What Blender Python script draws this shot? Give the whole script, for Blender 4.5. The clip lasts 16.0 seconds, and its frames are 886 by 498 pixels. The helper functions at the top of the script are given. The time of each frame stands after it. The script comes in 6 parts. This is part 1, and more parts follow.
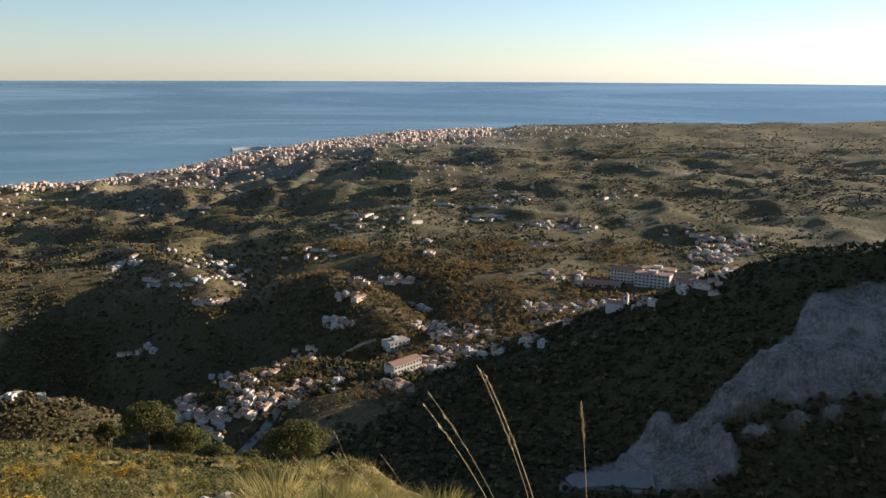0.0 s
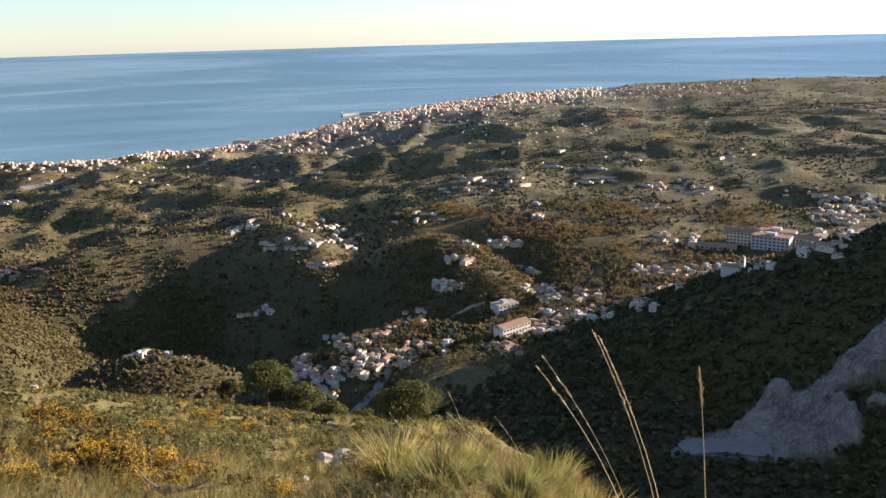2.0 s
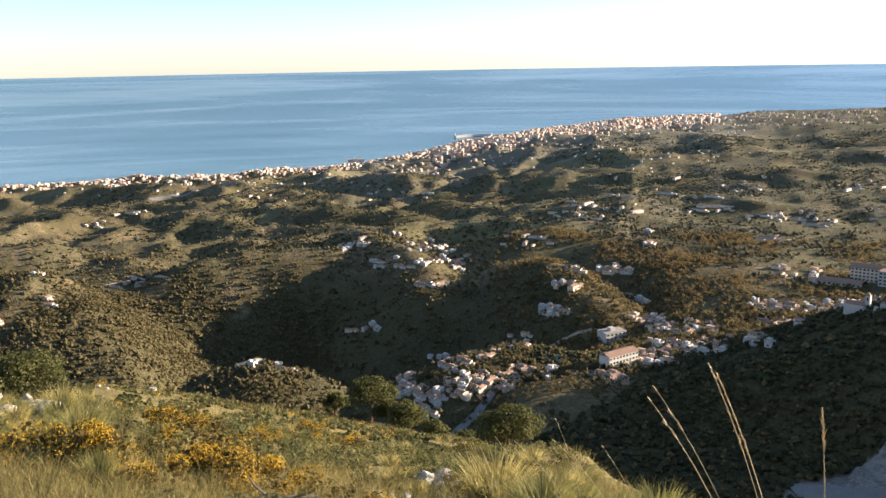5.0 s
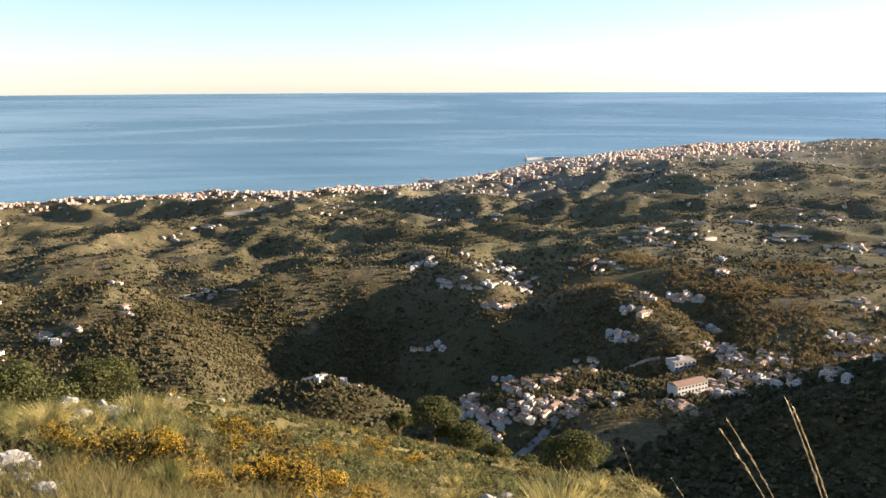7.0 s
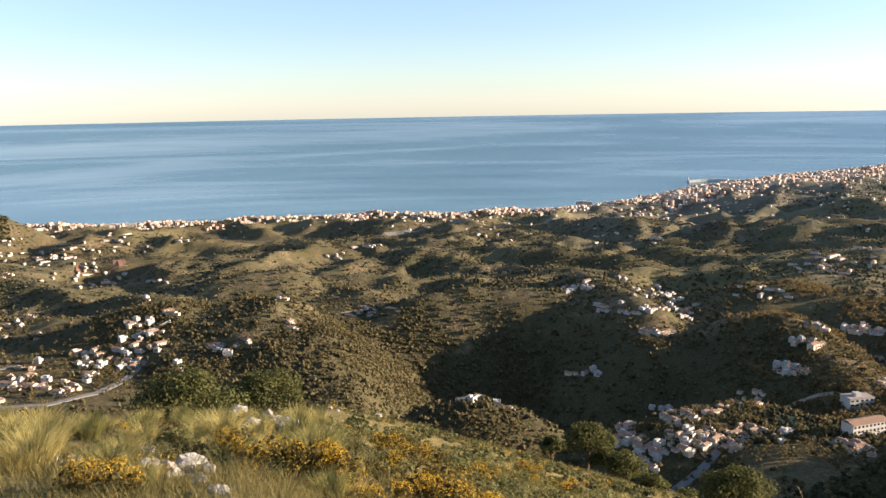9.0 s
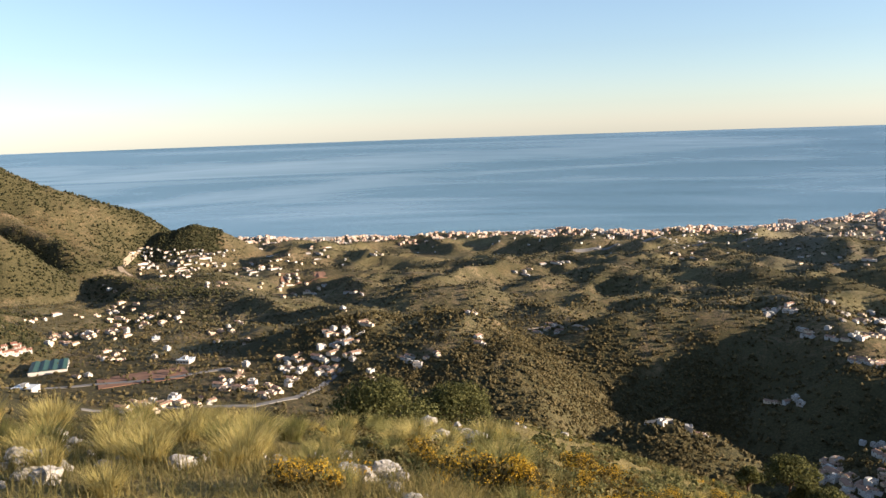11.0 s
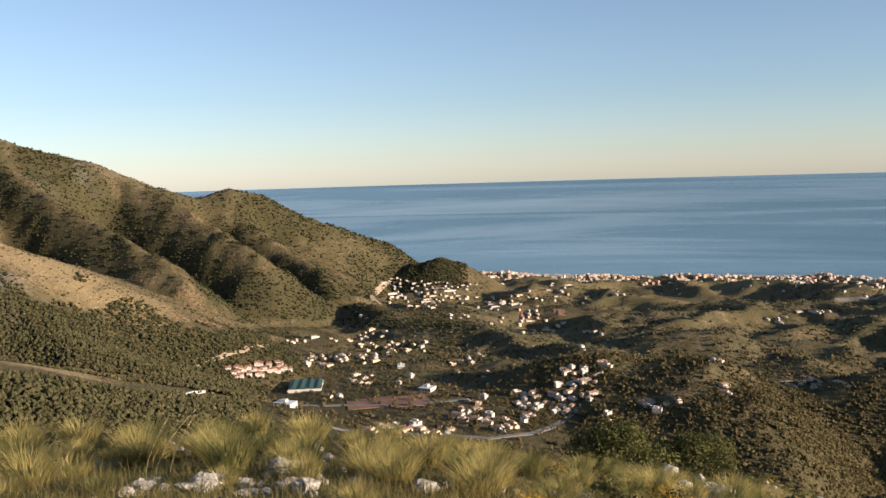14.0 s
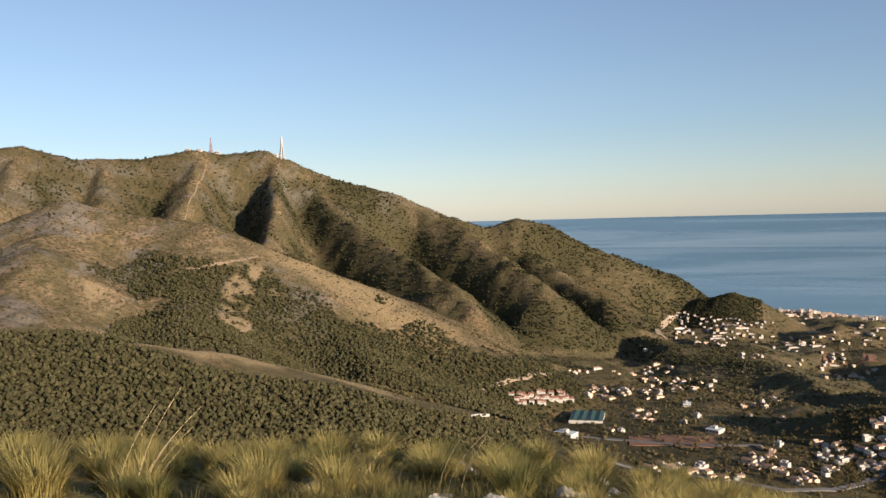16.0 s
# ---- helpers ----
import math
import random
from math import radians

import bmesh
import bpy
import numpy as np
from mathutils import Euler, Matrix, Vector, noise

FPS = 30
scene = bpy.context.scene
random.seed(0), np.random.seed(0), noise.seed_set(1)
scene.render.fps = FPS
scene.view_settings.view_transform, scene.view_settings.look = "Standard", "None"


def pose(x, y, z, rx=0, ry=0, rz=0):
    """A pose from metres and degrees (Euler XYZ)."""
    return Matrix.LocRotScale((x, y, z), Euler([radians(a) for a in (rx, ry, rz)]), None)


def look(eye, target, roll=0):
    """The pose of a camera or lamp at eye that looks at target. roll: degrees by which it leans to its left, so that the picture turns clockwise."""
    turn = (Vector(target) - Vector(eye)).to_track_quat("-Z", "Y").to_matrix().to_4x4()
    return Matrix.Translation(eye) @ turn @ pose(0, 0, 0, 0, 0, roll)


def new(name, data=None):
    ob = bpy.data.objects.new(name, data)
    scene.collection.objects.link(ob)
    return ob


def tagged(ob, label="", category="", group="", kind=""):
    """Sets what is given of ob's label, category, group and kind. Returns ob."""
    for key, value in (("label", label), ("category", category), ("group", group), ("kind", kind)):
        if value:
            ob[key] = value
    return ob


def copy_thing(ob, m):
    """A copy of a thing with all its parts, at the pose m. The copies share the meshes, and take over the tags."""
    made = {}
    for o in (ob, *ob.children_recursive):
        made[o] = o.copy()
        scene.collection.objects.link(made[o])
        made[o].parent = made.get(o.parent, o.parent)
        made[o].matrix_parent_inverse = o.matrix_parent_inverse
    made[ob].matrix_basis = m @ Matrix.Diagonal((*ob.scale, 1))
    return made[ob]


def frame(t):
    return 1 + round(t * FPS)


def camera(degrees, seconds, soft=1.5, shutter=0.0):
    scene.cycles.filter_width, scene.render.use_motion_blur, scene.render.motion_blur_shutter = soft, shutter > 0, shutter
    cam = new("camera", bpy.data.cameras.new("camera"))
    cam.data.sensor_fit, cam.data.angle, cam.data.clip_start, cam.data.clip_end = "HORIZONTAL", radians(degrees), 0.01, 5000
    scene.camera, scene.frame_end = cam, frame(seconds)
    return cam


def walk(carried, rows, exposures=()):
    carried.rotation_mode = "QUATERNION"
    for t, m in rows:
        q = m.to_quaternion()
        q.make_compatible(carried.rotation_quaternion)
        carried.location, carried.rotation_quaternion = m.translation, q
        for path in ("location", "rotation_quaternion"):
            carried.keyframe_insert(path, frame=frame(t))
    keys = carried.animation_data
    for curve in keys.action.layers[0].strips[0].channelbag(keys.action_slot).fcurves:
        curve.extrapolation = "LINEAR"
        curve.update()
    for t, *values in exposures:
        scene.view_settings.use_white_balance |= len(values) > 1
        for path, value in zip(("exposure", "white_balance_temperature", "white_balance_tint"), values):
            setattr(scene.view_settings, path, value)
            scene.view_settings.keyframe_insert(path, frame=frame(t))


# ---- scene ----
cam = camera(53.75, 16.0)
# the camera is held at arm's length and swung round: seconds, turn to the left, tilt, lean to its left
EYE, ARM = 1.6, 0.40
ROWS = [
    (0.0, 0.00, -11.54, 0.30),
    (0.5, 1.98, -12.50, -0.14),
    (1.0, 3.80, -13.68, -0.85),
    (1.5, 5.86, -13.65, -1.31),
    (2.0, 7.30, -13.87, -1.58),
    (2.5, 8.96, -14.12, -1.64),
    (3.0, 10.28, -13.86, -1.72),
    (3.5, 11.89, -13.73, -1.85),
    (4.0, 13.56, -13.30, -1.41),
    (6.3, 15.55, -11.21, -0.69),
    (6.5, 16.34, -11.08, -0.66),
    (7.0, 19.02, -10.84, -0.23),
    (7.5, 20.43, -10.32, -0.28),
    (8.0, 22.59, -10.05, -0.21),
    (8.5, 25.55, -9.68, -0.50),
    (9.0, 29.35, -9.30, -1.01),
    (9.5, 33.37, -9.18, -1.30),
    (10.0, 36.75, -8.92, -1.66),
    (10.2, 38.21, -8.84, -1.86),
    (12.3, 43.07, -6.91, -1.61),
    (12.5, 43.16, -6.64, -1.66),
    (13.0, 47.81, -6.28, -1.70),
    (13.5, 53.18, -5.39, -1.80),
    (14.0, 57.47, -4.96, -1.67),
    (14.5, 61.37, -3.76, -1.85),
    (15.0, 67.20, -3.03, -1.76),
    (15.5, 71.71, -2.62, -1.41),
    (16.0, 75.95, -2.46, -1.49),
]


def held(turn, tilt, lean):
    a = radians(turn)
    return pose(-ARM * math.sin(a), ARM * (math.cos(a) - 1), EYE, 90 + tilt, 0, turn) @ pose(0, 0, 0, 0, 0, lean)


# seconds, stops, kelvin, tint
EXPOSURES = [(0.0, 1.2, 5450, 12), (1.5, 1.56, 5450, 12), (4.0, 1.88, 5450, 12), (7.0, 1.84, 5550, 13), (10.0, 1.62, 5600, 14), (12.5, 1.36, 5600, 14), (16.0, 0.88, 5600, 15)]
walk(cam, [(t, held(turn, tilt, lean)) for t, turn, tilt, lean in ROWS], EXPOSURES)

# ---- sky and sun ----
SUN_AZ, SUN_EL = 61.0, 12.0       # degrees to the right of north (+y), and above the horizon
world = bpy.data.worlds.new("sky")
scene.world = world
world.use_nodes = True
wn = world.node_tree.nodes
sky = wn.new("ShaderNodeTexSky")
sky.sky_type = "NISHITA"
sky.sun_disc = False
sky.sun_elevation, sky.sun_rotation = radians(SUN_EL), radians(SUN_AZ)
sky.altitude, sky.air_density, sky.dust_density, sky.ozone_density = 400, 1.0, 0.15, 2.0
wn["Background"].inputs["Strength"].default_value = 0.065
pale = wn.new("ShaderNodeHueSaturation")      # a thin winter haze pales the sky
pale.inputs["Saturation"].default_value = 0.76
pale.inputs["Hue"].default_value = 0.496
world.node_tree.links.new(sky.outputs[0], pale.inputs["Color"])
world.node_tree.links.new(pale.outputs[0], wn["Background"].inputs["Color"])
sun = new("sun", bpy.data.lights.new("sun", "SUN"))
sun.data.energy, sun.data.angle, sun.data.color = 5.0, radians(0.6), (1.0, 0.77, 0.50)
a, e = radians(SUN_AZ), radians(SUN_EL)
sun.matrix_world = look((math.sin(a) * 50, math.cos(a) * 50, 60), (0, 0, 60 - 50 * math.tan(e)))

# ---- materials ----
class Nodes:
    """A small builder for node materials."""

    def __init__(self, name, rough=0.9, metal=0.0, spec=0.25):
        self.m = bpy.data.materials.new(name)
        self.m.use_nodes = True
        self.t = self.m.node_tree
        self.p = self.t.nodes["Principled BSDF"]
        self.p.inputs["Roughness"].default_value = rough
        self.p.inputs["Metallic"].default_value = metal
        self.p.inputs["Specular IOR Level"].default_value = spec
        self.co = None

    def put(self, socket, v):
        if isinstance(v, bpy.types.NodeSocket):
            self.t.links.new(v, socket)
        elif isinstance(v, tuple) and len(v) == 3 and len(socket.default_value) == 4:
            socket.default_value = (*v, 1)
        else:
            socket.default_value = v

    def coords(self):
        if self.co is None:
            self.co = self.t.nodes.new("ShaderNodeTexCoord").outputs["Object"]
        return self.co

    def geo(self, out):
        return self.t.nodes.new("ShaderNodeNewGeometry").outputs[out]

    def island(self):
        return self.geo("Random Per Island")

    def each(self):
        return self.t.nodes.new("ShaderNodeObjectInfo").outputs["Random"]

    def attr(self, name):
        n = self.t.nodes.new("ShaderNodeAttribute")
        n.attribute_name = name
        return n.outputs["Color"]

    def split(self, c):
        n = self.t.nodes.new("ShaderNodeSeparateColor")
        self.put(n.inputs[0], c)
        return n.outputs[0], n.outputs[1], n.outputs[2]

    def noise(self, scale, detail=4.0, rough=0.55, stretch=None, distort=0.0):
        n = self.t.nodes.new("ShaderNodeTexNoise")
        n.inputs["Scale"].default_value, n.inputs["Detail"].default_value = scale, detail
        n.inputs["Roughness"].default_value, n.inputs["Distortion"].default_value = rough, distort
        v = self.coords()
        if stretch:
            mp = self.t.nodes.new("ShaderNodeMapping")
            mp.inputs["Scale"].default_value = stretch
            self.put(mp.inputs["Vector"], v)
            v = mp.outputs[0]
        self.put(n.inputs["Vector"], v)
        return n.outputs["Fac"]

    def cells(self, scale, feature="F1"):
        n = self.t.nodes.new("ShaderNodeTexVoronoi")
        n.feature = feature
        n.inputs["Scale"].default_value = scale
        self.put(n.inputs["Vector"], self.coords())
        return n

    def ramp(self, f, *stops):
        n = self.t.nodes.new("ShaderNodeValToRGB")
        el = n.color_ramp.elements
        while len(el) < len(stops):
            el.new(0.5)
        for s, (p, c) in zip(el, stops):
            s.position = p
            s.color = (*c, 1) if isinstance(c, tuple) else (c, c, c, 1)
        self.put(n.inputs[0], f)
        return n.outputs[0]

    def mix(self, f, c1, c2, how="MIX"):
        n = self.t.nodes.new("ShaderNodeMix")
        n.data_type, n.blend_type = "RGBA", how
        self.put(n.inputs[0], f)
        self.put(n.inputs[6], c1)
        self.put(n.inputs[7], c2)
        return n.outputs[2]

    def math(self, op, v1, v2=0.0):
        n = self.t.nodes.new("ShaderNodeMath")
        n.operation = op
        self.put(n.inputs[0], v1)
        self.put(n.inputs[1], v2)
        return n.outputs[0]

    def bump(self, h, strength=0.5, dist=0.05, normal=None):
        n = self.t.nodes.new("ShaderNodeBump")
        n.inputs["Strength"].default_value, n.inputs["Distance"].default_value = strength, dist
        self.put(n.inputs["Height"], h)
        if normal is not None:
            self.put(n.inputs["Normal"], normal)
        self.put(self.p.inputs["Normal"], n.outputs[0])
        return n.outputs[0]

    def let_through(self, color, share):
        """Lets part of the light pass through thin leaves and blades."""
        t = self.t.nodes.new("ShaderNodeBsdfTranslucent")
        self.put(t.inputs["Color"], color)
        m = self.t.nodes.new("ShaderNodeMixShader")
        m.inputs[0].default_value = share
        self.t.links.new(self.p.outputs[0], m.inputs[1])
        self.t.links.new(t.outputs[0], m.inputs[2])
        self.t.links.new(m.outputs[0], self.t.nodes["Material Output"].inputs["Surface"])

    def done(self, color):
        self.put(self.p.inputs["Base Color"], color)
        return self.m


def ground_material():
    """Scrub, dry grass, pale rock and bare soil, laid by the cover of the land."""
    n = Nodes("land", 0.95, spec=0.1)
    wood, bare, field = n.split(n.attr("cover"))
    town, dry, near = n.split(n.attr("cover_more"))
    big, mid, fine = n.noise(0.006, 5), n.noise(0.05, 6, 0.65), n.noise(0.45, 5, 0.65)
    tiny = n.noise(7.0, 6, 0.7)
    scrub = n.ramp(mid, (0.3, (0.09, 0.068, 0.036)), (0.5, (0.19, 0.138, 0.074)), (0.62, (0.29, 0.20, 0.115)), (0.75, (0.40, 0.285, 0.17)))
    scrub = n.mix(n.ramp(big, (0.4, 0.0), (0.65, 0.5)), scrub, (0.21, 0.135, 0.06))
    grass = n.ramp(fine, (0.3, (0.18, 0.12, 0.062)), (0.55, (0.32, 0.21, 0.115)), (0.75, (0.46, 0.31, 0.18)))
    c = n.mix(dry, scrub, grass)
    earth, tan, plots = n.split(n.attr("cover_soil"))
    c = n.mix(tan, c, n.ramp(mid, (0.3, (0.16, 0.115, 0.06)), (0.5, (0.29, 0.205, 0.115)), (0.7, (0.42, 0.30, 0.185))))
    cell = n.cells(0.014)
    plot = n.ramp(n.split(cell.outputs["Color"])[0], (0.0, (0.10, 0.115, 0.055)), (0.3, (0.18, 0.17, 0.095)), (0.55, (0.24, 0.205, 0.13)), (0.8, (0.14, 0.145, 0.08)), (1.0, (0.32, 0.28, 0.20)))
    c = n.mix(n.math("MULTIPLY", plots, n.ramp(n.noise(0.02, 4), (0.4, 0.25), (0.6, 0.9))), c, plot)
    speck = n.math("MULTIPLY", n.ramp(n.noise(0.22, 6, 0.7), (0.47, 0.0), (0.56, 0.85)), n.math("SUBTRACT", 1.0, n.math("MULTIPLY", plots, 0.2)))
    c = n.mix(speck, c, n.mix(fine, (0.035, 0.04, 0.018), (0.09, 0.085, 0.04)))
    heath = n.ramp(n.noise(0.022, 7, 0.72), (0.42, 0.0), (0.56, 0.7))
    c = n.mix(heath, c, n.mix(fine, (0.055, 0.058, 0.026), (0.14, 0.115, 0.055)))
    c = n.mix(wood, c, n.ramp(fine, (0.35, (0.035, 0.034, 0.016)), (0.65, (0.105, 0.088, 0.04))))
    c = n.mix(field, c, n.ramp(mid, (0.35, (0.145, 0.13, 0.06)), (0.65, (0.25, 0.205, 0.10))))
    tufts = n.ramp(n.noise(0.6, 6, 0.72), (0.50, 0.0), (0.58, 0.55))
    c = n.mix(n.math("MULTIPLY", tufts, n.math("SUBTRACT", 1.0, n.math("MULTIPLY", tan, 0.5))), c, n.mix(mid, (0.034, 0.032, 0.014), (0.09, 0.075, 0.034)))
    rock = n.ramp(n.noise(0.12, 8, 0.7), (0.3, (0.12, 0.105, 0.085)), (0.5, (0.25, 0.22, 0.18)), (0.7, (0.38, 0.34, 0.29)))
    rock = n.mix(n.ramp(n.noise(0.55, 8, 0.75, (1.0, 1.0, 0.22)), (0.46, 0.85), (0.60, 0.0)), rock, (0.07, 0.062, 0.052))
    rock = n.mix(n.ramp(n.noise(0.07, 9, 0.72, (1.0, 1.0, 0.4)), (0.40, 0.0), (0.52, 0.35), (0.62, 0.8)), rock, (0.33, 0.30, 0.265))
    c = n.mix(bare, c, rock)
    c = n.mix(earth, c, n.ramp(fine, (0.3, (0.20, 0.15, 0.07)), (0.55, (0.36, 0.265, 0.135)), (0.75, (0.50, 0.38, 0.22))))
    c = n.mix(town, c, n.ramp(fine, (0.35, (0.16, 0.15, 0.13)), (0.5, (0.32, 0.29, 0.25)), (0.6, (0.09, 0.10, 0.06))))
    soil = n.ramp(tiny, (0.3, (0.09, 0.065, 0.03)), (0.5, (0.19, 0.15, 0.055)), (0.65, (0.29, 0.225, 0.09)), (0.8, (0.42, 0.34, 0.22)))
    c = n.mix(near, c, soil)
    n.bump(n.math("ADD", n.math("MULTIPLY", fine, 1.6), n.math("MULTIPLY", tiny, 0.10)), 0.8, 1.0)
    return n.done(c)


def sea_material():
    n = Nodes("sea_water", 0.32, spec=0.5)
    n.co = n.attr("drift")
    haze_dist = n.split(n.co)[1]
    streak = n.noise(0.55, 7, 0.62, (0.40, 1.5, 1.0), 1.6)
    wide = n.noise(0.22, 3, 0.5, (0.6, 1.4, 1.0), 0.8)
    streak = n.math("ADD", n.math("MULTIPLY", streak, 0.6), n.math("MULTIPLY", wide, 0.42))
    n.co = None
    c = n.ramp(streak, (0.36, (0.075, 0.15, 0.155)), (0.50, (0.125, 0.21, 0.212)), (0.64, (0.32, 0.41, 0.395)))
    # Darker near, lighter far: haze towards the horizon painted into the base colour.
    c = n.mix(n.ramp(n.math("DIVIDE", haze_dist, 15.0), (0.55, 0.42), (0.80, 0.0)), c, (0.05, 0.11, 0.12))
    n.bump(n.noise(0.03, 3, 0.6, (0.5, 1.6, 1.0)), 0.05, 4.0)
    n.put(n.p.inputs["Roughness"], n.ramp(streak, (0.35, 0.26), (0.6, 0.14)))
    return n.done(c)


def leaf_material(name, dark, light, scale=0.6):
    n = Nodes(name, 0.8, spec=0.15)
    c = n.mix(n.island(), dark, light)
    c = n.mix(n.ramp(n.noise(scale, 4), (0.35, 0.0), (0.7, 0.6)), c, tuple(v * 0.5 for v in dark))
    n.let_through(c, 0.4)
    return n.done(c)


def plaster_material(name, color, grime=0.35):
    n = Nodes(name, 0.85, spec=0.2)
    c = n.mix(n.ramp(n.noise(0.5, 6, 0.7), (0.45, 0.0), (0.8, grime)), color, tuple(v * 0.55 for v in color))
    c = n.mix(n.math("MULTIPLY", n.each(), 0.3), c, tuple(v * w for v, w in zip(color, (0.8, 0.7, 0.55))))
    n.bump(n.noise(6, 4), 0.2, 0.02)
    return n.done(c)


def tile_material(name, c1, c2):
    n = Nodes(name, 0.85, spec=0.15)
    w = n.t.nodes.new("ShaderNodeTexWave")
    w.inputs["Scale"].default_value, w.inputs["Distortion"].default_value = 2.2, 1.0
    n.put(w.inputs["Vector"], n.coords())
    c = n.mix(n.noise(0.9, 5, 0.7), c1, c2)
    c = n.mix(n.math("MULTIPLY", n.each(), 0.4), c, (0.30, 0.20, 0.13))
    n.bump(w.outputs["Fac"], 0.4, 0.06)
    return n.done(c)


def plain_material(name, color, rough=0.7, vary=0.35, scale=3.0, metal=0.0, spec=0.3):
    n = Nodes(name, rough, metal, spec)
    c = n.mix(n.ramp(n.noise(scale, 5, 0.65), (0.35, 0.0), (0.75, 1.0)), color, tuple(v * (1 - vary) for v in color))
    n.bump(n.noise(scale * 6, 4), 0.15, 0.02)
    return n.done(c)


def grass_material(name, stops):
    n = Nodes(name, 0.75, spec=0.2)
    c = n.ramp(n.island(), *stops)
    c = n.mix(n.ramp(n.noise(2.5, 4), (0.4, 0.0), (0.7, 0.4)), c, (0.16, 0.13, 0.05))
    n.let_through(c, 0.55)
    return n.done(c)


def rock_material():
    n = Nodes("limestone", 0.9, spec=0.2)
    c = n.ramp(n.noise(2.2, 8, 0.7), (0.28, (0.16, 0.14, 0.11)), (0.42, (0.36, 0.325, 0.27)), (0.58, (0.55, 0.505, 0.435)), (0.8, (0.68, 0.635, 0.56)))
    c = n.mix(n.ramp(n.noise(9, 6, 0.7), (0.48, 0.0), (0.62, 0.75)), c, (0.10, 0.095, 0.08))
    n.bump(n.noise(7, 8, 0.7), 0.7, 0.06)
    return n.done(c)


def mass_material():
    """Far town walls in white, sand and pinkish render."""
    n = Nodes("town_render", 0.85, spec=0.2)
    c = n.ramp(n.island(), (0.0, (0.66, 0.60, 0.53)), (0.35, (0.62, 0.50, 0.39)), (0.7, (0.56, 0.40, 0.29)), (1.0, (0.42, 0.26, 0.18)))
    c = n.mix(n.ramp(n.noise(0.25, 4), (0.45, 0.0), (0.6, 0.5)), c, (0.2, 0.16, 0.13))
    return n.done(c)


M = dict(
    land=ground_material(), sea=sea_material(), rock=rock_material(),
    # Two copies of pine foliage: darker for shaded slopes, lighter for sunlit ones.
    pine=leaf_material("pine_needles", (0.042, 0.046, 0.02), (0.13, 0.12, 0.052)),
    sunny=leaf_material("sunny_pine_needles", (0.078, 0.074, 0.034), (0.175, 0.155, 0.07)),
    olive=leaf_material("olive_leaves", (0.085, 0.082, 0.042), (0.22, 0.185, 0.10)),
    pine_near=leaf_material("stone_pine_needles", (0.06, 0.066, 0.02), (0.18, 0.17, 0.055), 0.8),
    # Brown winter leaves, lightened to stand in for sunlight through backlit trees.
    russet_lit=leaf_material("lit_russet_leaves", (0.13, 0.098, 0.042), (0.36, 0.25, 0.10)),
    wood=leaf_material("woodland_leaves", (0.09, 0.078, 0.034), (0.26, 0.20, 0.088)),
    bush=leaf_material("shrub_leaves", (0.07, 0.078, 0.026), (0.22, 0.21, 0.075), 2.0),
    herb=leaf_material("herb_leaves", (0.115, 0.115, 0.04), (0.28, 0.25, 0.10), 2.0),
    gorse=leaf_material("gorse_leaves", (0.07, 0.055, 0.018), (0.19, 0.14, 0.04), 3.0),
    flower=leaf_material("gorse_flowers", (0.46, 0.27, 0.015), (0.72, 0.48, 0.045), 3.0),
    bark=plain_material("pine_bark", (0.13, 0.085, 0.055), 0.9, 0.5, 4.0),
    straw=grass_material("dry_grass", ((0.0, (0.30, 0.25, 0.075)), (0.35, (0.46, 0.38, 0.125)), (0.7, (0.62, 0.51, 0.20)), (1.0, (0.28, 0.26, 0.075)))),
    green=grass_material("green_grass", ((0.0, (0.14, 0.15, 0.04)), (0.5, (0.25, 0.235, 0.075)), (1.0, (0.40, 0.34, 0.12)))),
    turf=grass_material("mixed_grass", ((0.0, (0.11, 0.105, 0.035)), (0.4, (0.23, 0.19, 0.062)), (0.75, (0.37, 0.29, 0.11)), (1.0, (0.13, 0.135, 0.045)))),
    stem=plain_material("dry_stem", (0.58, 0.45, 0.25), 0.7, 0.3, 20),
    white=plaster_material("white_limewash", (0.55, 0.52, 0.47)),
    cream=plaster_material("cream_render", (0.72, 0.60, 0.44)),
    pink=plaster_material("sand_render", (0.64, 0.47, 0.34)),
    mass=mass_material(), white_far=plaster_material("white_farm_walls", (0.60, 0.56, 0.50)),
    tile=tile_material("clay_tiles", (0.27, 0.15, 0.10), (0.36, 0.24, 0.17)),
    red_tile=tile_material("red_clay_tiles", (0.30, 0.115, 0.07), (0.40, 0.20, 0.13)),
    flat=plain_material("roof_terrace", (0.42, 0.36, 0.31), 0.85, 0.4, 0.6),
    glass=plain_material("dark_window", (0.03, 0.035, 0.04), 0.15, 0.2, 1.0, 0.0, 0.6),
    door=plain_material("brown_door", (0.12, 0.07, 0.04), 0.6),
    metal=plain_material("painted_steel", (0.62, 0.62, 0.62), 0.45, 0.2, 1.0, 0.4),
    red=plain_material("red_paint", (0.34, 0.17, 0.14), 0.5),
    greenroof=plain_material("green_sheet_roof", (0.045, 0.095, 0.065), 0.5, 0.3, 0.4),
    paleroof=plain_material("pale_sheet_roof", (0.70, 0.72, 0.70), 0.5, 0.2, 0.4),
    road=plain_material("pale_road", (0.22, 0.205, 0.185), 0.9, 0.3, 0.2),
    plough=plain_material("ploughed_earth", (0.30, 0.16, 0.095), 0.95, 0.35, 0.12),
    earth=plain_material("stony_earth", (0.30, 0.22, 0.14), 0.95, 0.45, 0.3),
    track=plain_material("dirt_track", (0.40, 0.31, 0.21), 0.95, 0.35, 0.15),
    concrete=plain_material("pale_concrete", (0.55, 0.53, 0.49), 0.85, 0.3, 0.1),
    dead=plain_material("grey_dead_wood", (0.16, 0.14, 0.12), 0.9, 0.5, 5),
)

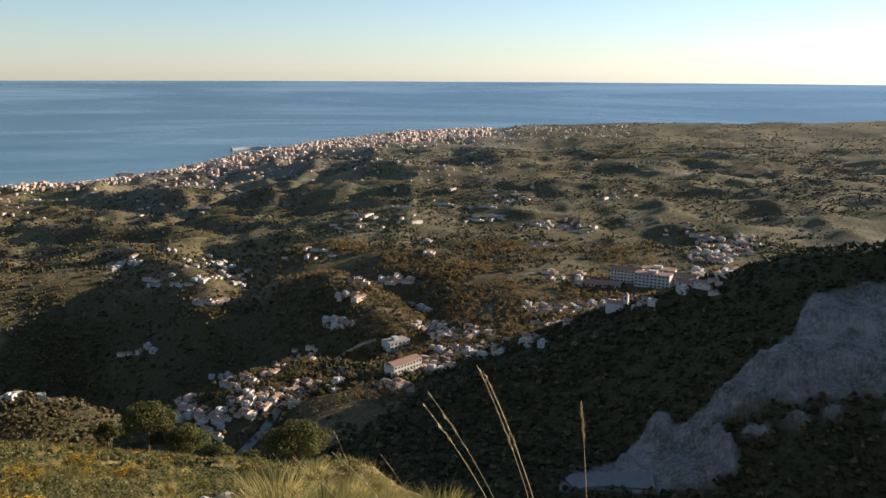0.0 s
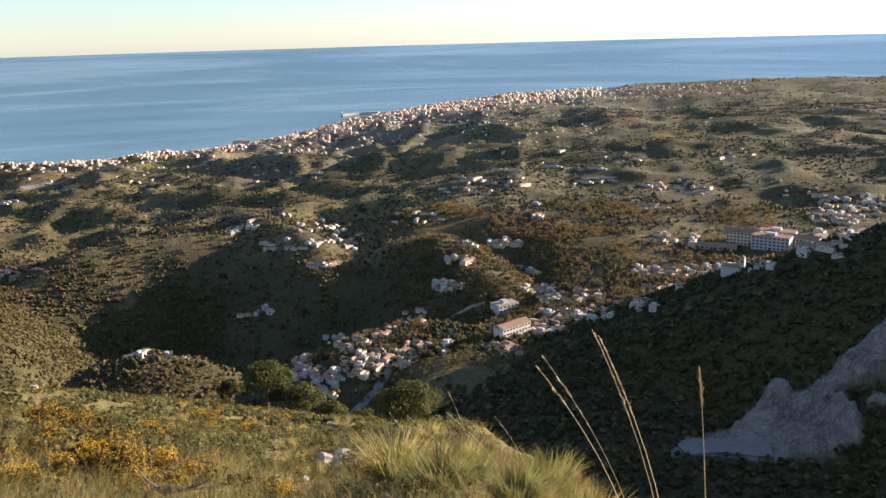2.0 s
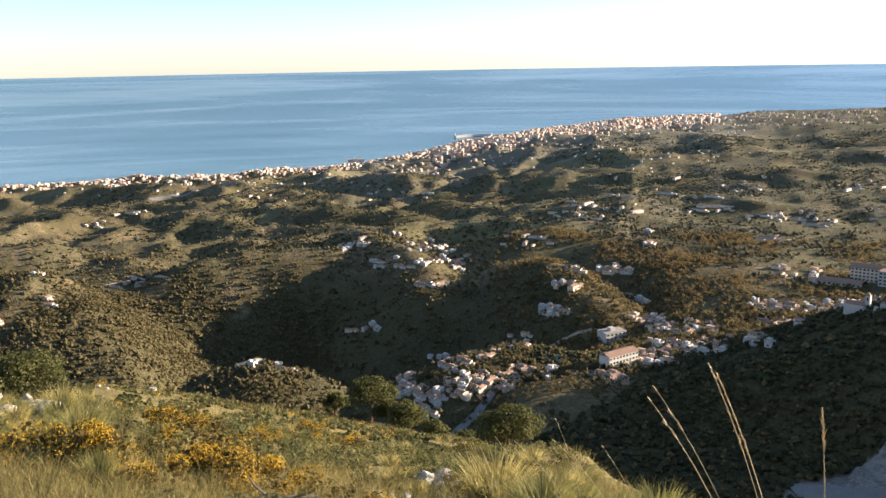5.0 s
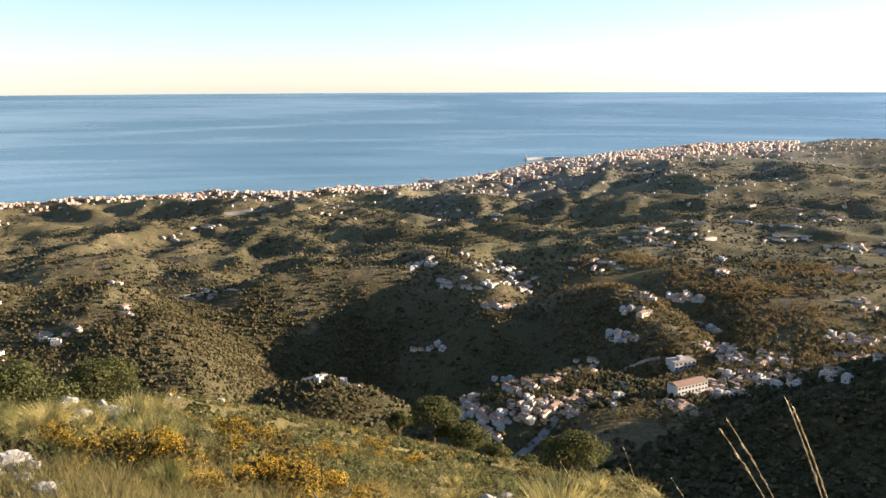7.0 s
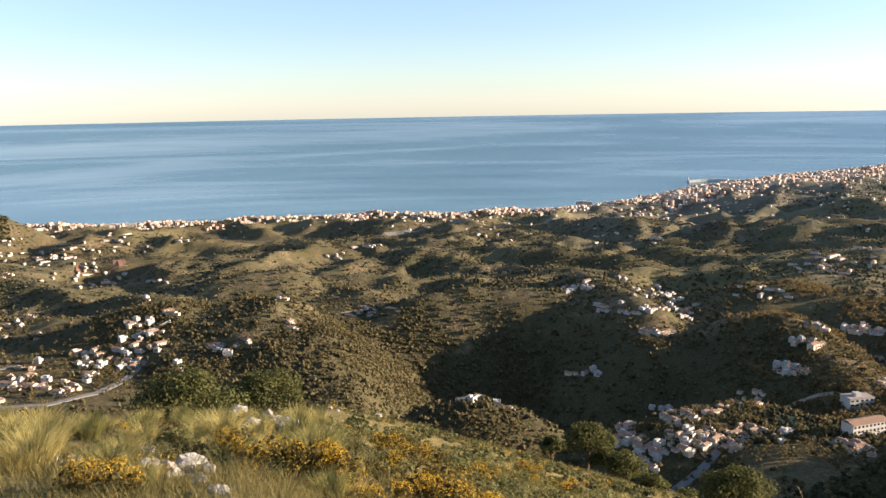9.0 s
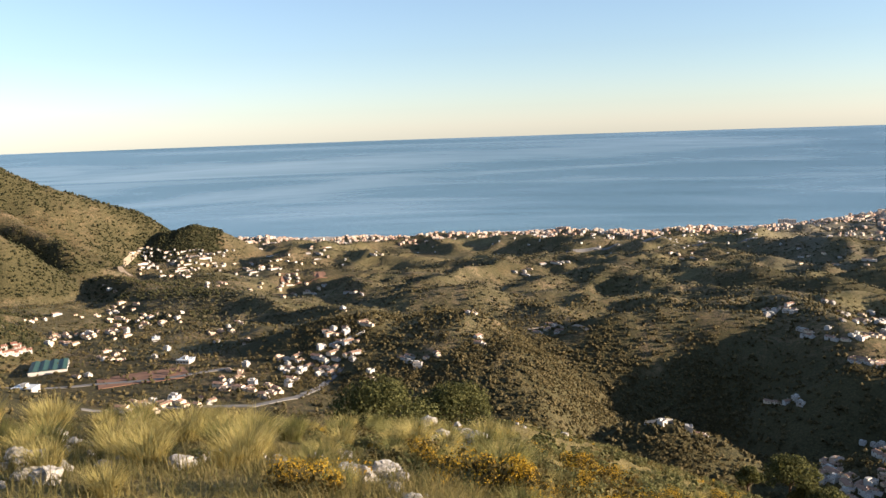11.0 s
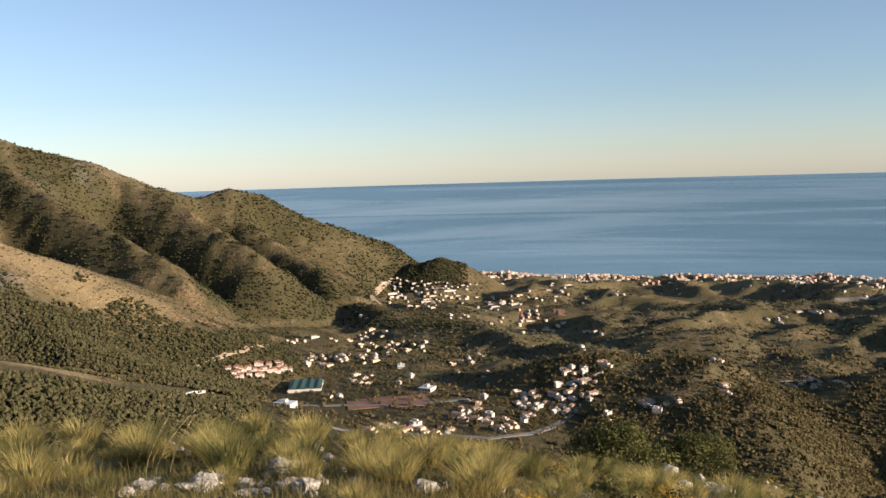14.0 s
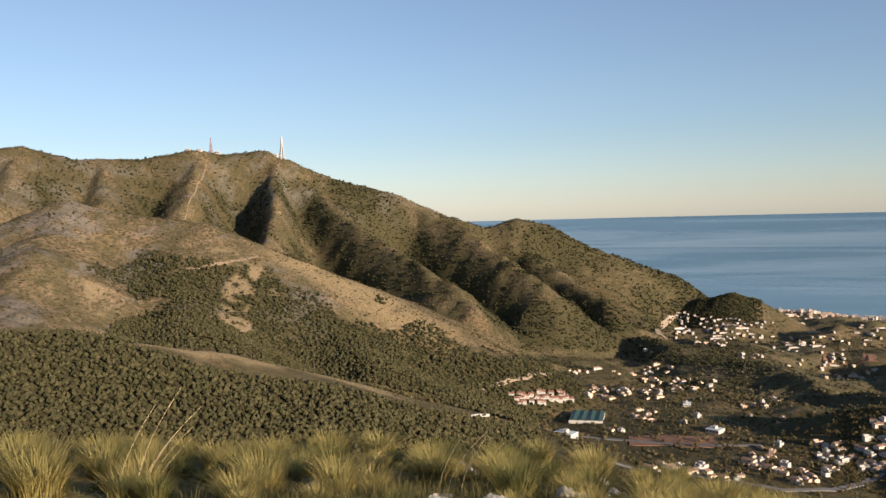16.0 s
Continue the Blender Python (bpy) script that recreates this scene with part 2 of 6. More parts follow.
# ---- the lie of the land: bearings in degrees to the right of north, distances in metres ----
SEA = -288.0
rng = np.random.default_rng(7)
LATTICE = rng.random((256, 256))


def vnoise(x, y):
    """Smooth value noise from 0 to 1."""
    xi, yi = np.floor(x).astype(int), np.floor(y).astype(int)
    fx, fy = x - xi, y - yi
    fx, fy = fx * fx * (3 - 2 * fx), fy * fy * (3 - 2 * fy)
    g = lambda i, j: LATTICE[(xi + i) % 256, (yi + j) % 256]
    return (g(0, 0) * (1 - fx) + g(1, 0) * fx) * (1 - fy) + (g(0, 1) * (1 - fx) + g(1, 1) * fx) * fy


def fbm(x, y, octaves=5, gain=0.5):
    s, w, t = 0, 1, 0
    for k in range(octaves):
        s, t = s + w * (vnoise(x + 17.3 * k, y - 9.1 * k) - 0.5), t + w
        x, y, w = x * 2.03, y * 2.03, w * gain
    return s / t * 2


def ridged(x, y, octaves=4):
    s, w, t = 0, 1, 0
    for k in range(octaves):
        s, t = s + w * (1 - 2 * abs(vnoise(x + 31.7 * k, y + 5.3 * k) - 0.5)), t + w
        x, y, w = x * 2.1, y * 2.1, w * 0.5
    return s / t


def step(e0, e1, v):
    t = np.clip((v - e0) / (e1 - e0), 0, 1)
    return t * t * (3 - 2 * t)


def polar(bearing, dist):
    b = np.radians(bearing)
    return dist * np.sin(b), dist * np.cos(b)


def smax(p, q, k):
    h = np.clip(0.5 + 0.5 * (p - q) / k, 0, 1)
    return q * (1 - h) + p * h + k * h * (1 - h)


def off_line(x, y, line):
    """Distance from the line in plan."""
    pts = [polar(b, d) for b, d, *_ in line]
    best = np.full(np.shape(x), 1e5)
    for (x0, y0), (x1, y1) in zip(pts, pts[1:]):
        dx, dy = x1 - x0, y1 - y0
        u = np.clip(((x - x0) * dx + (y - y0) * dy) / (dx * dx + dy * dy), 0, 1)
        best = np.minimum(best, np.hypot(x - x0 - u * dx, y - y0 - u * dy))
    return best


def crest(x, y, line, slope, soft=25.0, far=None):
    """Height of a ridge whose crest runs through (bearing, distance, angle above the eye's level); far: the slope on its far side."""
    pts = [(*polar(b, d), EYE + d * math.tan(radians(el))) for b, d, el in line]
    best = np.full(np.shape(x), -1e4)
    for (x0, y0, z0), (x1, y1, z1) in zip(pts, pts[1:]):
        dx, dy = x1 - x0, y1 - y0
        u = np.clip(((x - x0) * dx + (y - y0) * dy) / (dx * dx + dy * dy), 0, 1)
        px, py = x0 + u * dx, y0 + u * dy
        d = np.hypot(x - px, y - py)
        s = slope
        if far is not None:
            s = np.where(np.hypot(x, y) > np.hypot(px, py), far, slope)
        best = np.maximum(best, z0 + u * (z1 - z0) - s * (np.sqrt(d * d + soft * soft) - soft))
    return best


def sea_level(r):
    """The sea is level near the shore and then rises towards the horizon, which the eye sees close to its own level."""
    u = np.clip((r - 2400) / (4985 - 2400), 0, 1)
    return SEA + (EYE - 4985 * math.tan(radians(0.70)) - SEA) * u * u * (1.6 - 0.6 * u)


SHORE_R = np.linspace(2000, 4600, 400)
SHORE_EL = np.degrees(np.arctan((EYE - sea_level(SHORE_R)) / SHORE_R))


def coast(bearing):
    """Distance of the shore."""
    el = np.interp(bearing, [-60, -50, -44, -30, -20, -14, -7, -2.4, 3, 4.5, 10, 18, 23, 27, 60], [6.5, 6.75, 6.95, 6.95, 6.65, 5.5, 4.5, 3.97, 3.65, 3.48, 3.26, 3.04, 2.96, 2.6, 2.5])
    el = el - 0.10 * step(2, 6, bearing) * fbm(np.asarray(bearing) / 1.7, np.asarray(bearing) * 0.0, 4)
    return np.interp(-el, -SHORE_EL, SHORE_R)


MAIN = [(-130, 1900, 5), (-106, 2000, 4.0), (-101.5, 2000, 4.45), (-98.7, 2050, 3.7), (-94.8, 2100, 3.7), (-91.7, 2100, 4.25), (-89.7, 2100, 3.95), (-87.4, 2100, 4.17),
        (-86.0, 2080, 3.6), (-83, 2050, 2.3), (-79.3, 2050, 1.3), (-75.3, 2050, -0.45), (-73.1, 2080, -1.15), (-71.1, 2100, -0.6), (-69.4, 2100, -1.0), (-66.2, 2100, -2.64), (-61.6, 2150, -4.33), (-59.0, 2200, -6.1)]
SPURS = [
    ([(-86.2, 2080, 3.5), (-84.1, 1950, 1.84), (-82.7, 1850, 0.16), (-80.9, 1750, -1.36), (-79.4, 1680, -2.33), (-77.6, 1580, -3.5), (-75.4, 1480, -4.8), (-74.0, 1400, -6.2)], 0.66),
    ([(-86.6, 2050, 3.5), (-86.6, 1880, 1.7), (-87.1, 1720, -0.5), (-87.6, 1620, -1.8)], 0.80),
    ([(-78.2, 2050, 0.6), (-76.8, 1960, -0.36), (-74.2, 1860, -1.36), (-71.7, 1720, -3.1), (-69.6, 1620, -4.7)], 0.62),
    ([(-71.1, 2100, -0.9), (-69.1, 1980, -2.2), (-67.3, 1860, -4.1), (-65.2, 1740, -5.6)], 0.58),
    ([(-97, 2060, 3.6), (-97, 1800, 1.2)], 0.6),
    ([(-91.2, 2090, 4.0), (-92.2, 1850, 1.4), (-93.2, 1650, -1.2)], 0.55),
    ([(-101.5, 2000, 4.3), (-103, 1700, 1.0)], 0.55),
]
FRONT = [(-120, 1350, -1.5), (-102.8, 1250, -0.55), (-100.9, 1230, 0.5), (-99.2, 1200, 1.15), (-95.6, 1180, 0.25), (-91.6, 1150, -0.3), (-88.8, 1130, -1.7), (-84.2, 1100, -3.7), (-79.2, 1050, -6.25), (-74.5, 1010, -8.8), (-72.5, 1000, -11.0)]
FRONT_SPURS = [([(-99.2, 1200, 1.0), (-101, 1000, -2.2), (-103, 820, -5.5)], 0.5), ([(-93.5, 1165, -0.2), (-93, 980, -4.0), (-92, 860, -6.6)], 0.5), ([(-86, 1110, -3.0), (-84, 960, -7.0), (-81, 850, -9.8)], 0.45)]
FORE = [(-125, 620, -4.5), (-100, 640, -6.7), (-95.9, 640, -7.5), (-91.9, 650, -8.3), (-88.4, 660, -9.44), (-84.5, 680, -11.1), (-80, 700, -12.3), (-75, 740, -14.6)]
# Beyond bearing 37 the crest rises unseen, added to shade the valley floor.
QUARRY_HILL = [(-11, 478, -23.4), (-3.2, 500, -21.1), (4.5, 520, -18.5), (12, 540, -15.8), (15.5, 550, -14.2), (18.9, 560, -12.6), (22.1, 570, -10.6), (25.1, 580, -9.2), (29, 600, -8.6), (37, 650, -7.5), (46, 720, -3), (60, 660, 0.5), (72, 620, 0)]
MOUNDS = [
    ([(-31.5, 960, -12.7), (-28, 985, -12.0), (-24, 990, -11.8), (-22, 985, -12.2)], 0.55),
    ([(-20.2, 1060, -10.9), (-17.6, 975, -11.9), (-16.0, 895, -13.2), (-15.6, 830, -14.8)], 0.62),
    ([(-9.8, 905, -13.2), (-7.6, 860, -13.4), (-5.6, 800, -14.6), (-3.0, 735, -16.2)], 0.50),
    ([(-52.9, 850, -13.3), (-51.2, 850, -12.7), (-49.2, 850, -12.4), (-47.2, 850, -12.2), (-46.1, 840, -12.6)], 0.40),
    ([(-24.5, 1340, -9.2), (-21.5, 1300, -9.3)], 0.42),
    ([(-20.2, 1270, -9.8), (-17.4, 1250, -9.7)], 0.42),
    ([(-15.2, 1400, -9.1), (-12.4, 1370, -9.2), (-9.8, 1330, -9.7)], 0.42),
    ([(-43.4, 1130, -10.5), (-40.4, 1125, -10.4)], 0.46),
    ([(-37, 1500, -8.7), (-33.5, 1500, -8.5)], 0.34),
    ([(-31, 1400, -9.2), (-28, 1420, -8.9)], 0.36),
    ([(15.5, 1180, -9.6), (18.5, 1200, -9.3), (21, 1250, -9.4)], 0.30),
    ([(-30, 560, -19.3), (-27.5, 562, -18.9), (-25, 568, -19.6), (-23.2, 575, -20.5)], 0.75, 1.2),
    ([(21, 4350, -2.75), (26, 4300, -2.55), (34, 4300, -2.5)], 0.10),
]
VILLAGE_RIDGE = [(-13.4, 572, -20.1), (-12, 590, -19.5), (-9.5, 615, -18.9), (-6.5, 605, -19.2)]
WOODED_SPUR = [(-42.0, 850, -12.0), (-40, 830, -12.3), (-37, 810, -12.9), (-34.9, 790, -13.5), (-31.5, 760, -14.8), (-29, 735, -16.0)]


RAVINE = [(-34, 720), (-28, 755), (-22, 745), (-17, 745), (-12.5, 775)]
SIDE_RAVINE = [(-33.5, 600), (-29.5, 625), (-25, 655), (-19.8, 640)]
GORGE = [(-31, 560), (-27, 525), (-21.3, 530)]
GULLIES = [[(-88.9, 2000), (-89.4, 1780), (-90.2, 1600)], [(-85.1, 1960), (-83.9, 1760), (-82.2, 1600), (-80.5, 1480)], [(-78.9, 1900), (-76.3, 1740), (-73.6, 1600)],
           [(-73.2, 1970), (-69.7, 1790), (-67.6, 1690)], [(-69.4, 2030), (-66.3, 1880), (-63.8, 1760)]]
SCAR = [(-91.5, 1082), (-88.9, 1060), (-88.2, 1000), (-89.6, 945), (-89.0, 900)]


def near_slope(x, y):
    """The hillside under the viewpoint: it falls away to a brow and then drops off; behind, it rises."""
    r = np.hypot(x, y)
    b = np.degrees(np.arctan2(x, y))
    b = np.where(b > 145, b - 360, b)
    elb = np.interp(b, [-215, -150, -103, -90, -75, -62, -48, -37, -29, -21, -14, -8, -2, 3, 8, 30, 70, 145], [-2, 2, 13.7, 15.0, 16.3, 17.9, 19.2, 19.4, 21.5, 23.4, 24.7, 26.0, 27.2, 29.5, 33, 36, 20, -2])
    brow = np.interp(b, [-215, -103, -75, -60, -48, -42, -36, -28, -21, -14, -8, -2, 8, 30, 145], [30, 24, 26, 28, 36, 50, 85, 115, 122, 85, 40, 20, 15, 13, 30])
    s1 = np.tan(np.radians(elb)) - 1.6 / brow
    s0 = np.where((b > -50) & (b < -4.5), s1 * step(-46, -36, b) * (1 - step(-19, -5, b)) + (1 - step(-46, -36, b) * (1 - step(-19, -5, b))) * np.minimum(s1, np.interp(b, [-60, -33, -20, -6, 0], [0.30, 0.305, 0.36, 0.41, 0.45])), np.minimum(s1, np.interp(b, [-60, -33, -20, -6, 0, 4, 40], [0.30, 0.305, 0.36, 0.41, 0.45, 0.62, 0.7])))
    up = np.where((b < -125) | (b > 85), np.where(s1 < 0.1, 1, 0), 0)
    z = -r * (s0 + (s1 - s0) * step(4, 55, r))
    over = np.maximum(r - brow, 0)
    drop = np.where(s1 > 0.05, 0.85, 0.0)
    return z - drop * over * over / (over + 18) + 0.10 * fbm(x / 1.3, y / 1.3, 3) * step(0.5, 3, r) + 0.35 * fbm(x / 6, y / 6, 3) * step(2, 12, r) + 0.9 * fbm(x / 22, y / 22, 3) * step(15, 60, r) - up * 0


def ground_parts(x, y):
    r = np.hypot(x, y)
    b = np.degrees(np.arctan2(x, y))
    rc = coast(b)
    # the plain falls gently from the valley to the shore, with low hills
    f = np.clip((r - 600) / (rc - 600), 0, 1)
    plain = -203 + (sea_level(rc) + 4 + 203) * f
    roll = 80 * (ridged(x / 290, y / 290, 3) - 0.66) + 14 * fbm(x / 900, y / 900, 3)
    roll = roll + 46 * (ridged(x / 130 + 7, y / 130, 3) - 0.64) * step(850, 1200, r) * (1 - step(2300, 2900, r))
    roll = roll * np.interp(b, [-70, -60, -14, 2], [0.2, 1.0, 1.0, 0.42]) * np.interp(r, [1000, 1250, 1700], [0.6, 0.85, 1.0])
    roll = roll * (1 - np.exp(-((b + 58) / 4.5) ** 2 - ((r - 1450) / 280) ** 2))
    plain = plain + roll * step(650, 1100, r) * (1 - 0.75 * step(0.72, 1.0, f))
    plain = plain - 125 * np.maximum.reduce([np.exp(-(off_line(x, y, RAVINE) / 115) ** 2), np.exp(-(off_line(x, y, SIDE_RAVINE) / 80) ** 2), np.exp(-(off_line(x, y, GORGE) / 62) ** 2)])
    plain = np.where((r > 1000) & (r < np.minimum(rc - 60, 3300)), np.maximum(plain, sea_level(r) + 3 + 3 * fbm(x / 90, y / 90, 3)), plain)
    shore = step(-120, 120, r - rc)
    plain = np.where((b < 60) & (b > -170), plain * (1 - shore) + (sea_level(r) - 14) * shore, plain)
    rough = fbm(x / 160, y / 160, 5, 0.55)
    gully = ridged(x / 210, y / 210, 4) - 0.6
    main = crest(x, y, MAIN, 0.85, 26)
    for line, s in SPURS:
        main = smax(main, crest(x, y, line, s + 0.20, 5), 4)
    dgully = np.minimum.reduce([off_line(x, y, line) for line in GULLIES])
    main = main - 55 * np.exp(-(dgully / 48) ** 2) * step(20, 110, off_line(x, y, MAIN))
    front = crest(x, y, FRONT, 0.50, 18)
    for line, s in FRONT_SPURS:
        front = smax(front, crest(x, y, line, s, 18), 10)
    fore = crest(x, y, FORE, 0.36, 14)
    knoll = crest(x, y, [(-59.0, 2060, -5.95), (-57.7, 2050, -5.65), (-56.7, 2060, -5.9)], 0.60, 22)
    quarry = crest(x, y, QUARRY_HILL, 0.62, 10, 0.45) - 11.0
    hills = np.full(np.shape(x), -1e4)
    hills = smax(hills, crest(x, y, WOODED_SPUR, 0.27, 22, 0.9) + 15 * (ridged(x / 95 + 3, y / 95, 4) - 0.62) - 90 * step(-39, -26, b + 3 * fbm(x / 110, y / 110, 3)), 8)
    hills = smax(hills, crest(x, y, VILLAGE_RIDGE, 0.30, 22, 0.6) + 3 * fbm(x / 40, y / 40, 3), 6)
    for line, s, *far in MOUNDS:
        hills = smax(hills, crest(x, y, line, s, 22, *far) + 7 * fbm(x / 60, y / 60, 4), 8)
    return r, b, plain, main, front, fore, knoll, quarry, hills, rough, gully


def bench(z, top, tall):
    """Quarry benches: steep faces with flat ledges."""
    k = (z - top) / tall
    i = np.floor(k)
    return top + tall * (i + step(0.0, 0.38, k - i))


def quarry_mask(x, y):
    r = np.hypot(x, y)
    b = np.degrees(np.arctan2(x, y))
    w = 1.3 * fbm(x / 30, y / 30, 4)
    foot = np.interp(b, [6, 16, 24, 40], [412, 425, 452, 470])
    top = np.interp(b, [4, 12, 19, 25, 30, 45], [520, 540, 560, 580, 600, 640])
    u = (r - foot) / (top - foot)
    v = u + 0.05 * w
    high = np.interp(b, [15.5, 17, 19, 21.5, 22.6, 23.3, 28, 34, 40], [0.20, 0.30, 0.38, 0.46, 0.52, 0.69, 0.75, 0.74, 0.5])
    low = np.interp(b, [15, 18, 24, 30], [0.21, 0.19, 0.15, 0.14])
    face = step(15.2, 16.2, b + w) * step(0.0, 0.03, v - low) * (1 - step(-0.02, 0.02, v - high))
    heap_top = np.interp(b, [8, 9, 11, 14.5, 17, 19, 20.5], [-0.1, 0.05, 0.14, 0.34, 0.22, 0.12, -0.1])
    heap = step(-0.08, -0.05, v) * (1 - step(-0.02, 0.02, v - heap_top))
    ledge = step(18, 19, b) * step(0.05, 0.065, v) * (1 - step(0.085, 0.10, v))
    return np.clip(face + heap + ledge, 0, 1) * (1 - step(40, 44, b)), u


def height(x, y, parts=None):
    x, y = np.asarray(x, float), np.asarray(y, float)
    r, b, plain, main, front, fore, knoll, quarry, hills, rough, gully = parts or ground_parts(x, y)
    z = plain
    z = smax(z, main + 14 * gully * step(0, 90, main - plain) * step(15, 130, off_line(x, y, MAIN)) + 16 * (ridged(x / 75, y / 75, 3) - 0.6) * step(15, 90, off_line(x, y, MAIN)) * step(0, 60, main - plain) + 2.0 * fbm(x / 18, y / 18, 3), 8)
    z = smax(z, knoll + 3 * rough, 6)
    z = smax(z, front + (24 * gully + 6 * rough) * step(0, 60, front - plain) * step(8, 80, off_line(x, y, FRONT)) + 1.5 * fbm(x / 15, y / 15, 3), 6)
    z = smax(z, fore + 4 * rough, 8)
    z = smax(z, hills, 5)
    q = quarry + 3.0 * fbm(x / 40, y / 40, 4)
    m, u = quarry_mask(x, y)
    q2 = 0.65 * bench(q + 9 * fbm(x / 35, y / 35, 4), -212, 17) + 0.35 * q
    q2 = q2 + 5 * ridged(x / 26, y / 26, 4) + 2.5 * ridged(x / 11, y / 11, 3) - 4
    z = smax(z, q * (1 - m) + q2 * m, 4)
    pit = m * (1 - step(0.05, 0.09, u)) * (1 - step(15, 16, b))
    z = z * (1 - pit) + (-203.0) * pit
    n = near_slope(x, y)
    return np.where(r < 180, np.maximum(n, np.minimum(z, -60)), smax(n, z, 4))


def spot(bearing, dist):
    """A place on the ground, from bearing and distance."""
    x, y = polar(bearing, dist)
    return float(x), float(y), float(height(x, y))


def on_ray(bearing, el):
    """The place where a line of sight from the viewpoint first meets the near hillside."""
    rr = np.geomspace(4, 170, 260)
    x, y = polar(bearing, rr)
    hit = np.nonzero(EYE + rr * math.tan(radians(el)) < near_slope(x, y))[0]
    k = int(hit[0]) if len(hit) else len(rr) - 1
    return spot(bearing, float(rr[k])) + (float(rr[k]),)


def cover(x, y, parts, z):
    """What grows: woods, bare rock, fields, streets, dry grass and the near soil, each from 0 to 1."""
    r, b, plain, main, front, fore, knoll, quarry, hills, rough, gully = parts
    patch = fbm(x / 120, y / 120, 4)
    patch2 = fbm(x / 45 + 90, y / 45, 4)
    dfront = off_line(x, y, FRONT)
    on_main = step(0, 25, main - np.maximum(plain, front))
    on_front = step(0, 15, front - np.maximum(plain, fore))
    on_fore = step(-2, 8, fore - np.maximum(plain, front))
    on_quarry = step(-2, 6, quarry - plain) * (r < 780)
    wood = 0.75 * step(-0.02, 0.25, patch) * (r > 300) * (1 - 0.6 * step(1200, 1900, r))
    dspur = np.minimum.reduce([off_line(x, y, line) for line, _ in SPURS])
    dgully = np.minimum.reduce([off_line(x, y, line) for line in GULLIES])
    hollow = np.maximum(step(35, 95, dspur + 45 * patch), 1.6 * (1 - step(40, 75, dgully + 30 * patch))) - step(25, 0, off_line(x, y, MAIN))
    wood = np.where(on_main > 0.5, np.clip(0.35 * step(12, 40, dspur + 20 * patch2) + 0.85 * hollow * step(-0.45, -0.1, patch - 0.6 * gully - step(-40, 140, z) * 0.15), 0, 1), wood)
    wood = np.where(on_main > 0.5, np.maximum(wood, 0.75 * step(-0.35, 0.15, patch2 + 0.5 * patch) * (1 - step(-70, 40, z + 60 * patch))), wood)
    dip = np.degrees(np.arctan2(z - EYE, r))
    treeline = np.interp(b, [-104, -98, -96, -92, -87, -80, -75, -72], [-8.2, -7.6, -5.4, -4.9, -5.5, -7.0, -8.6, -9.5])
    wood = np.where(on_front > 0.5, step(-0.35, 0.35, treeline - dip + 1.3 * patch2 + 0.8 * patch), wood)
    wood = np.where(on_fore > 0.5, 1.0 - (1 - step(-4, 4, off_line(x, y, FORE) + 14 * patch2 - np.interp(b, [-97, -93, -90, -80], [16, 30, 42, 50]))) * step(-98, -95, b), wood)
    wood = np.where(on_quarry > 0.5, 1.0, wood)
    wood = np.maximum(wood, (r > 200) * (r < np.interp(b, [-9, -4, 0, 4, 12], [440, 505, 560, 600, 700]) + 20 * patch) * step(-11, -8, b))
    wood = np.maximum(wood, step(2, 10, knoll - plain) * step(55.9, 56.6, -b) * (r > 1900) * (r < 2300))
    wood = np.maximum(wood, on_front * step(0.35, 0.55, np.exp(-((b + 91.5) / 4.6) ** 2 - ((r - 975) / 85) ** 2) + 0.8 * patch2 + 0.4 * patch))
    bare = 0.35 * step(0.05, 0.4, patch2 + 0.4 * fbm(x / 17, y / 17, 3)) * step(-60, 60, z) * on_main + 0.6 * step(-0.05, 0.35, patch2 + 0.6 * fbm(x / 13, y / 13, 3)) * step(-150, -60, z) * on_front
    # Dark wood cover fills the ravine partly to deepen its shade by colour.
    wood = np.maximum(wood, 0.9 * (off_line(x, y, RAVINE) < 120 + 60 * patch))
    wood = np.maximum(wood, 0.9 * step(-0.45, 0.05, patch2 + 0.5 * patch) * (1 - step(170, 250, off_line(x, y, WOODED_SPUR) + 40 * patch)))
    scar = np.exp(-(off_line(x, y, SCAR) / 21) ** 2) * (0.75 + 1.5 * patch2) + 0.8 * np.exp(-((b + 97.6) / 1.2) ** 2 - ((r - 930) / 40) ** 2)
    scar = scar * np.clip(0.5 + 2.2 * (fbm(x / 11, y / 11, 4) + 0.2), 0, 1.5)
    rust = 0.75 * on_front * (1 - step(30, 80, dfront + 40 * patch)) * step(-89, -86, b) * (1 - step(-77, -74, b))
    bare = np.maximum(bare, step(0.5, 0.9, scar + 0.3 * patch2) * 0.9)
    wood = wood * (1 - step(0.3, 0.55, scar + 0.3 * patch2))
    wood = np.maximum(wood, 0.85 * step(-46, -42, b) * (1 - step(-27, -24, b)) * (r > 330) * (r < 950) * step(-0.4, 0.0, patch2 + 0.5 * patch))
    m, u = quarry_mask(x, y)
    bare = np.maximum(bare, m)
    strip = (1 - step(-4, 6, off_line(x, y, FORE) + 22 * patch2 - np.interp(b, [-97, -90, -80], [6, 14, 20]))) * step(-98, -95, b) * on_fore * (1 - step(-81, -77, b))
    earth = np.maximum(np.maximum(0.6 * step(0.35, 0.7, scar + 0.5 * patch2), 0.95 * strip), rust)
    earth = np.maximum(earth, 0.30 * step(0.22, 0.40, patch2) * (1 - step(60, 120, off_line(x, y, WOODED_SPUR))))
    wood = wood * (1 - strip)
    wood = wood * (1 - m)
    field = step(0.12, 0.3, fbm(x / 260 + 40, y / 150, 3)) * (r > 700) * (on_main < 0.5) * (on_front < 0.5) * 0.6
    rc = coast(b)
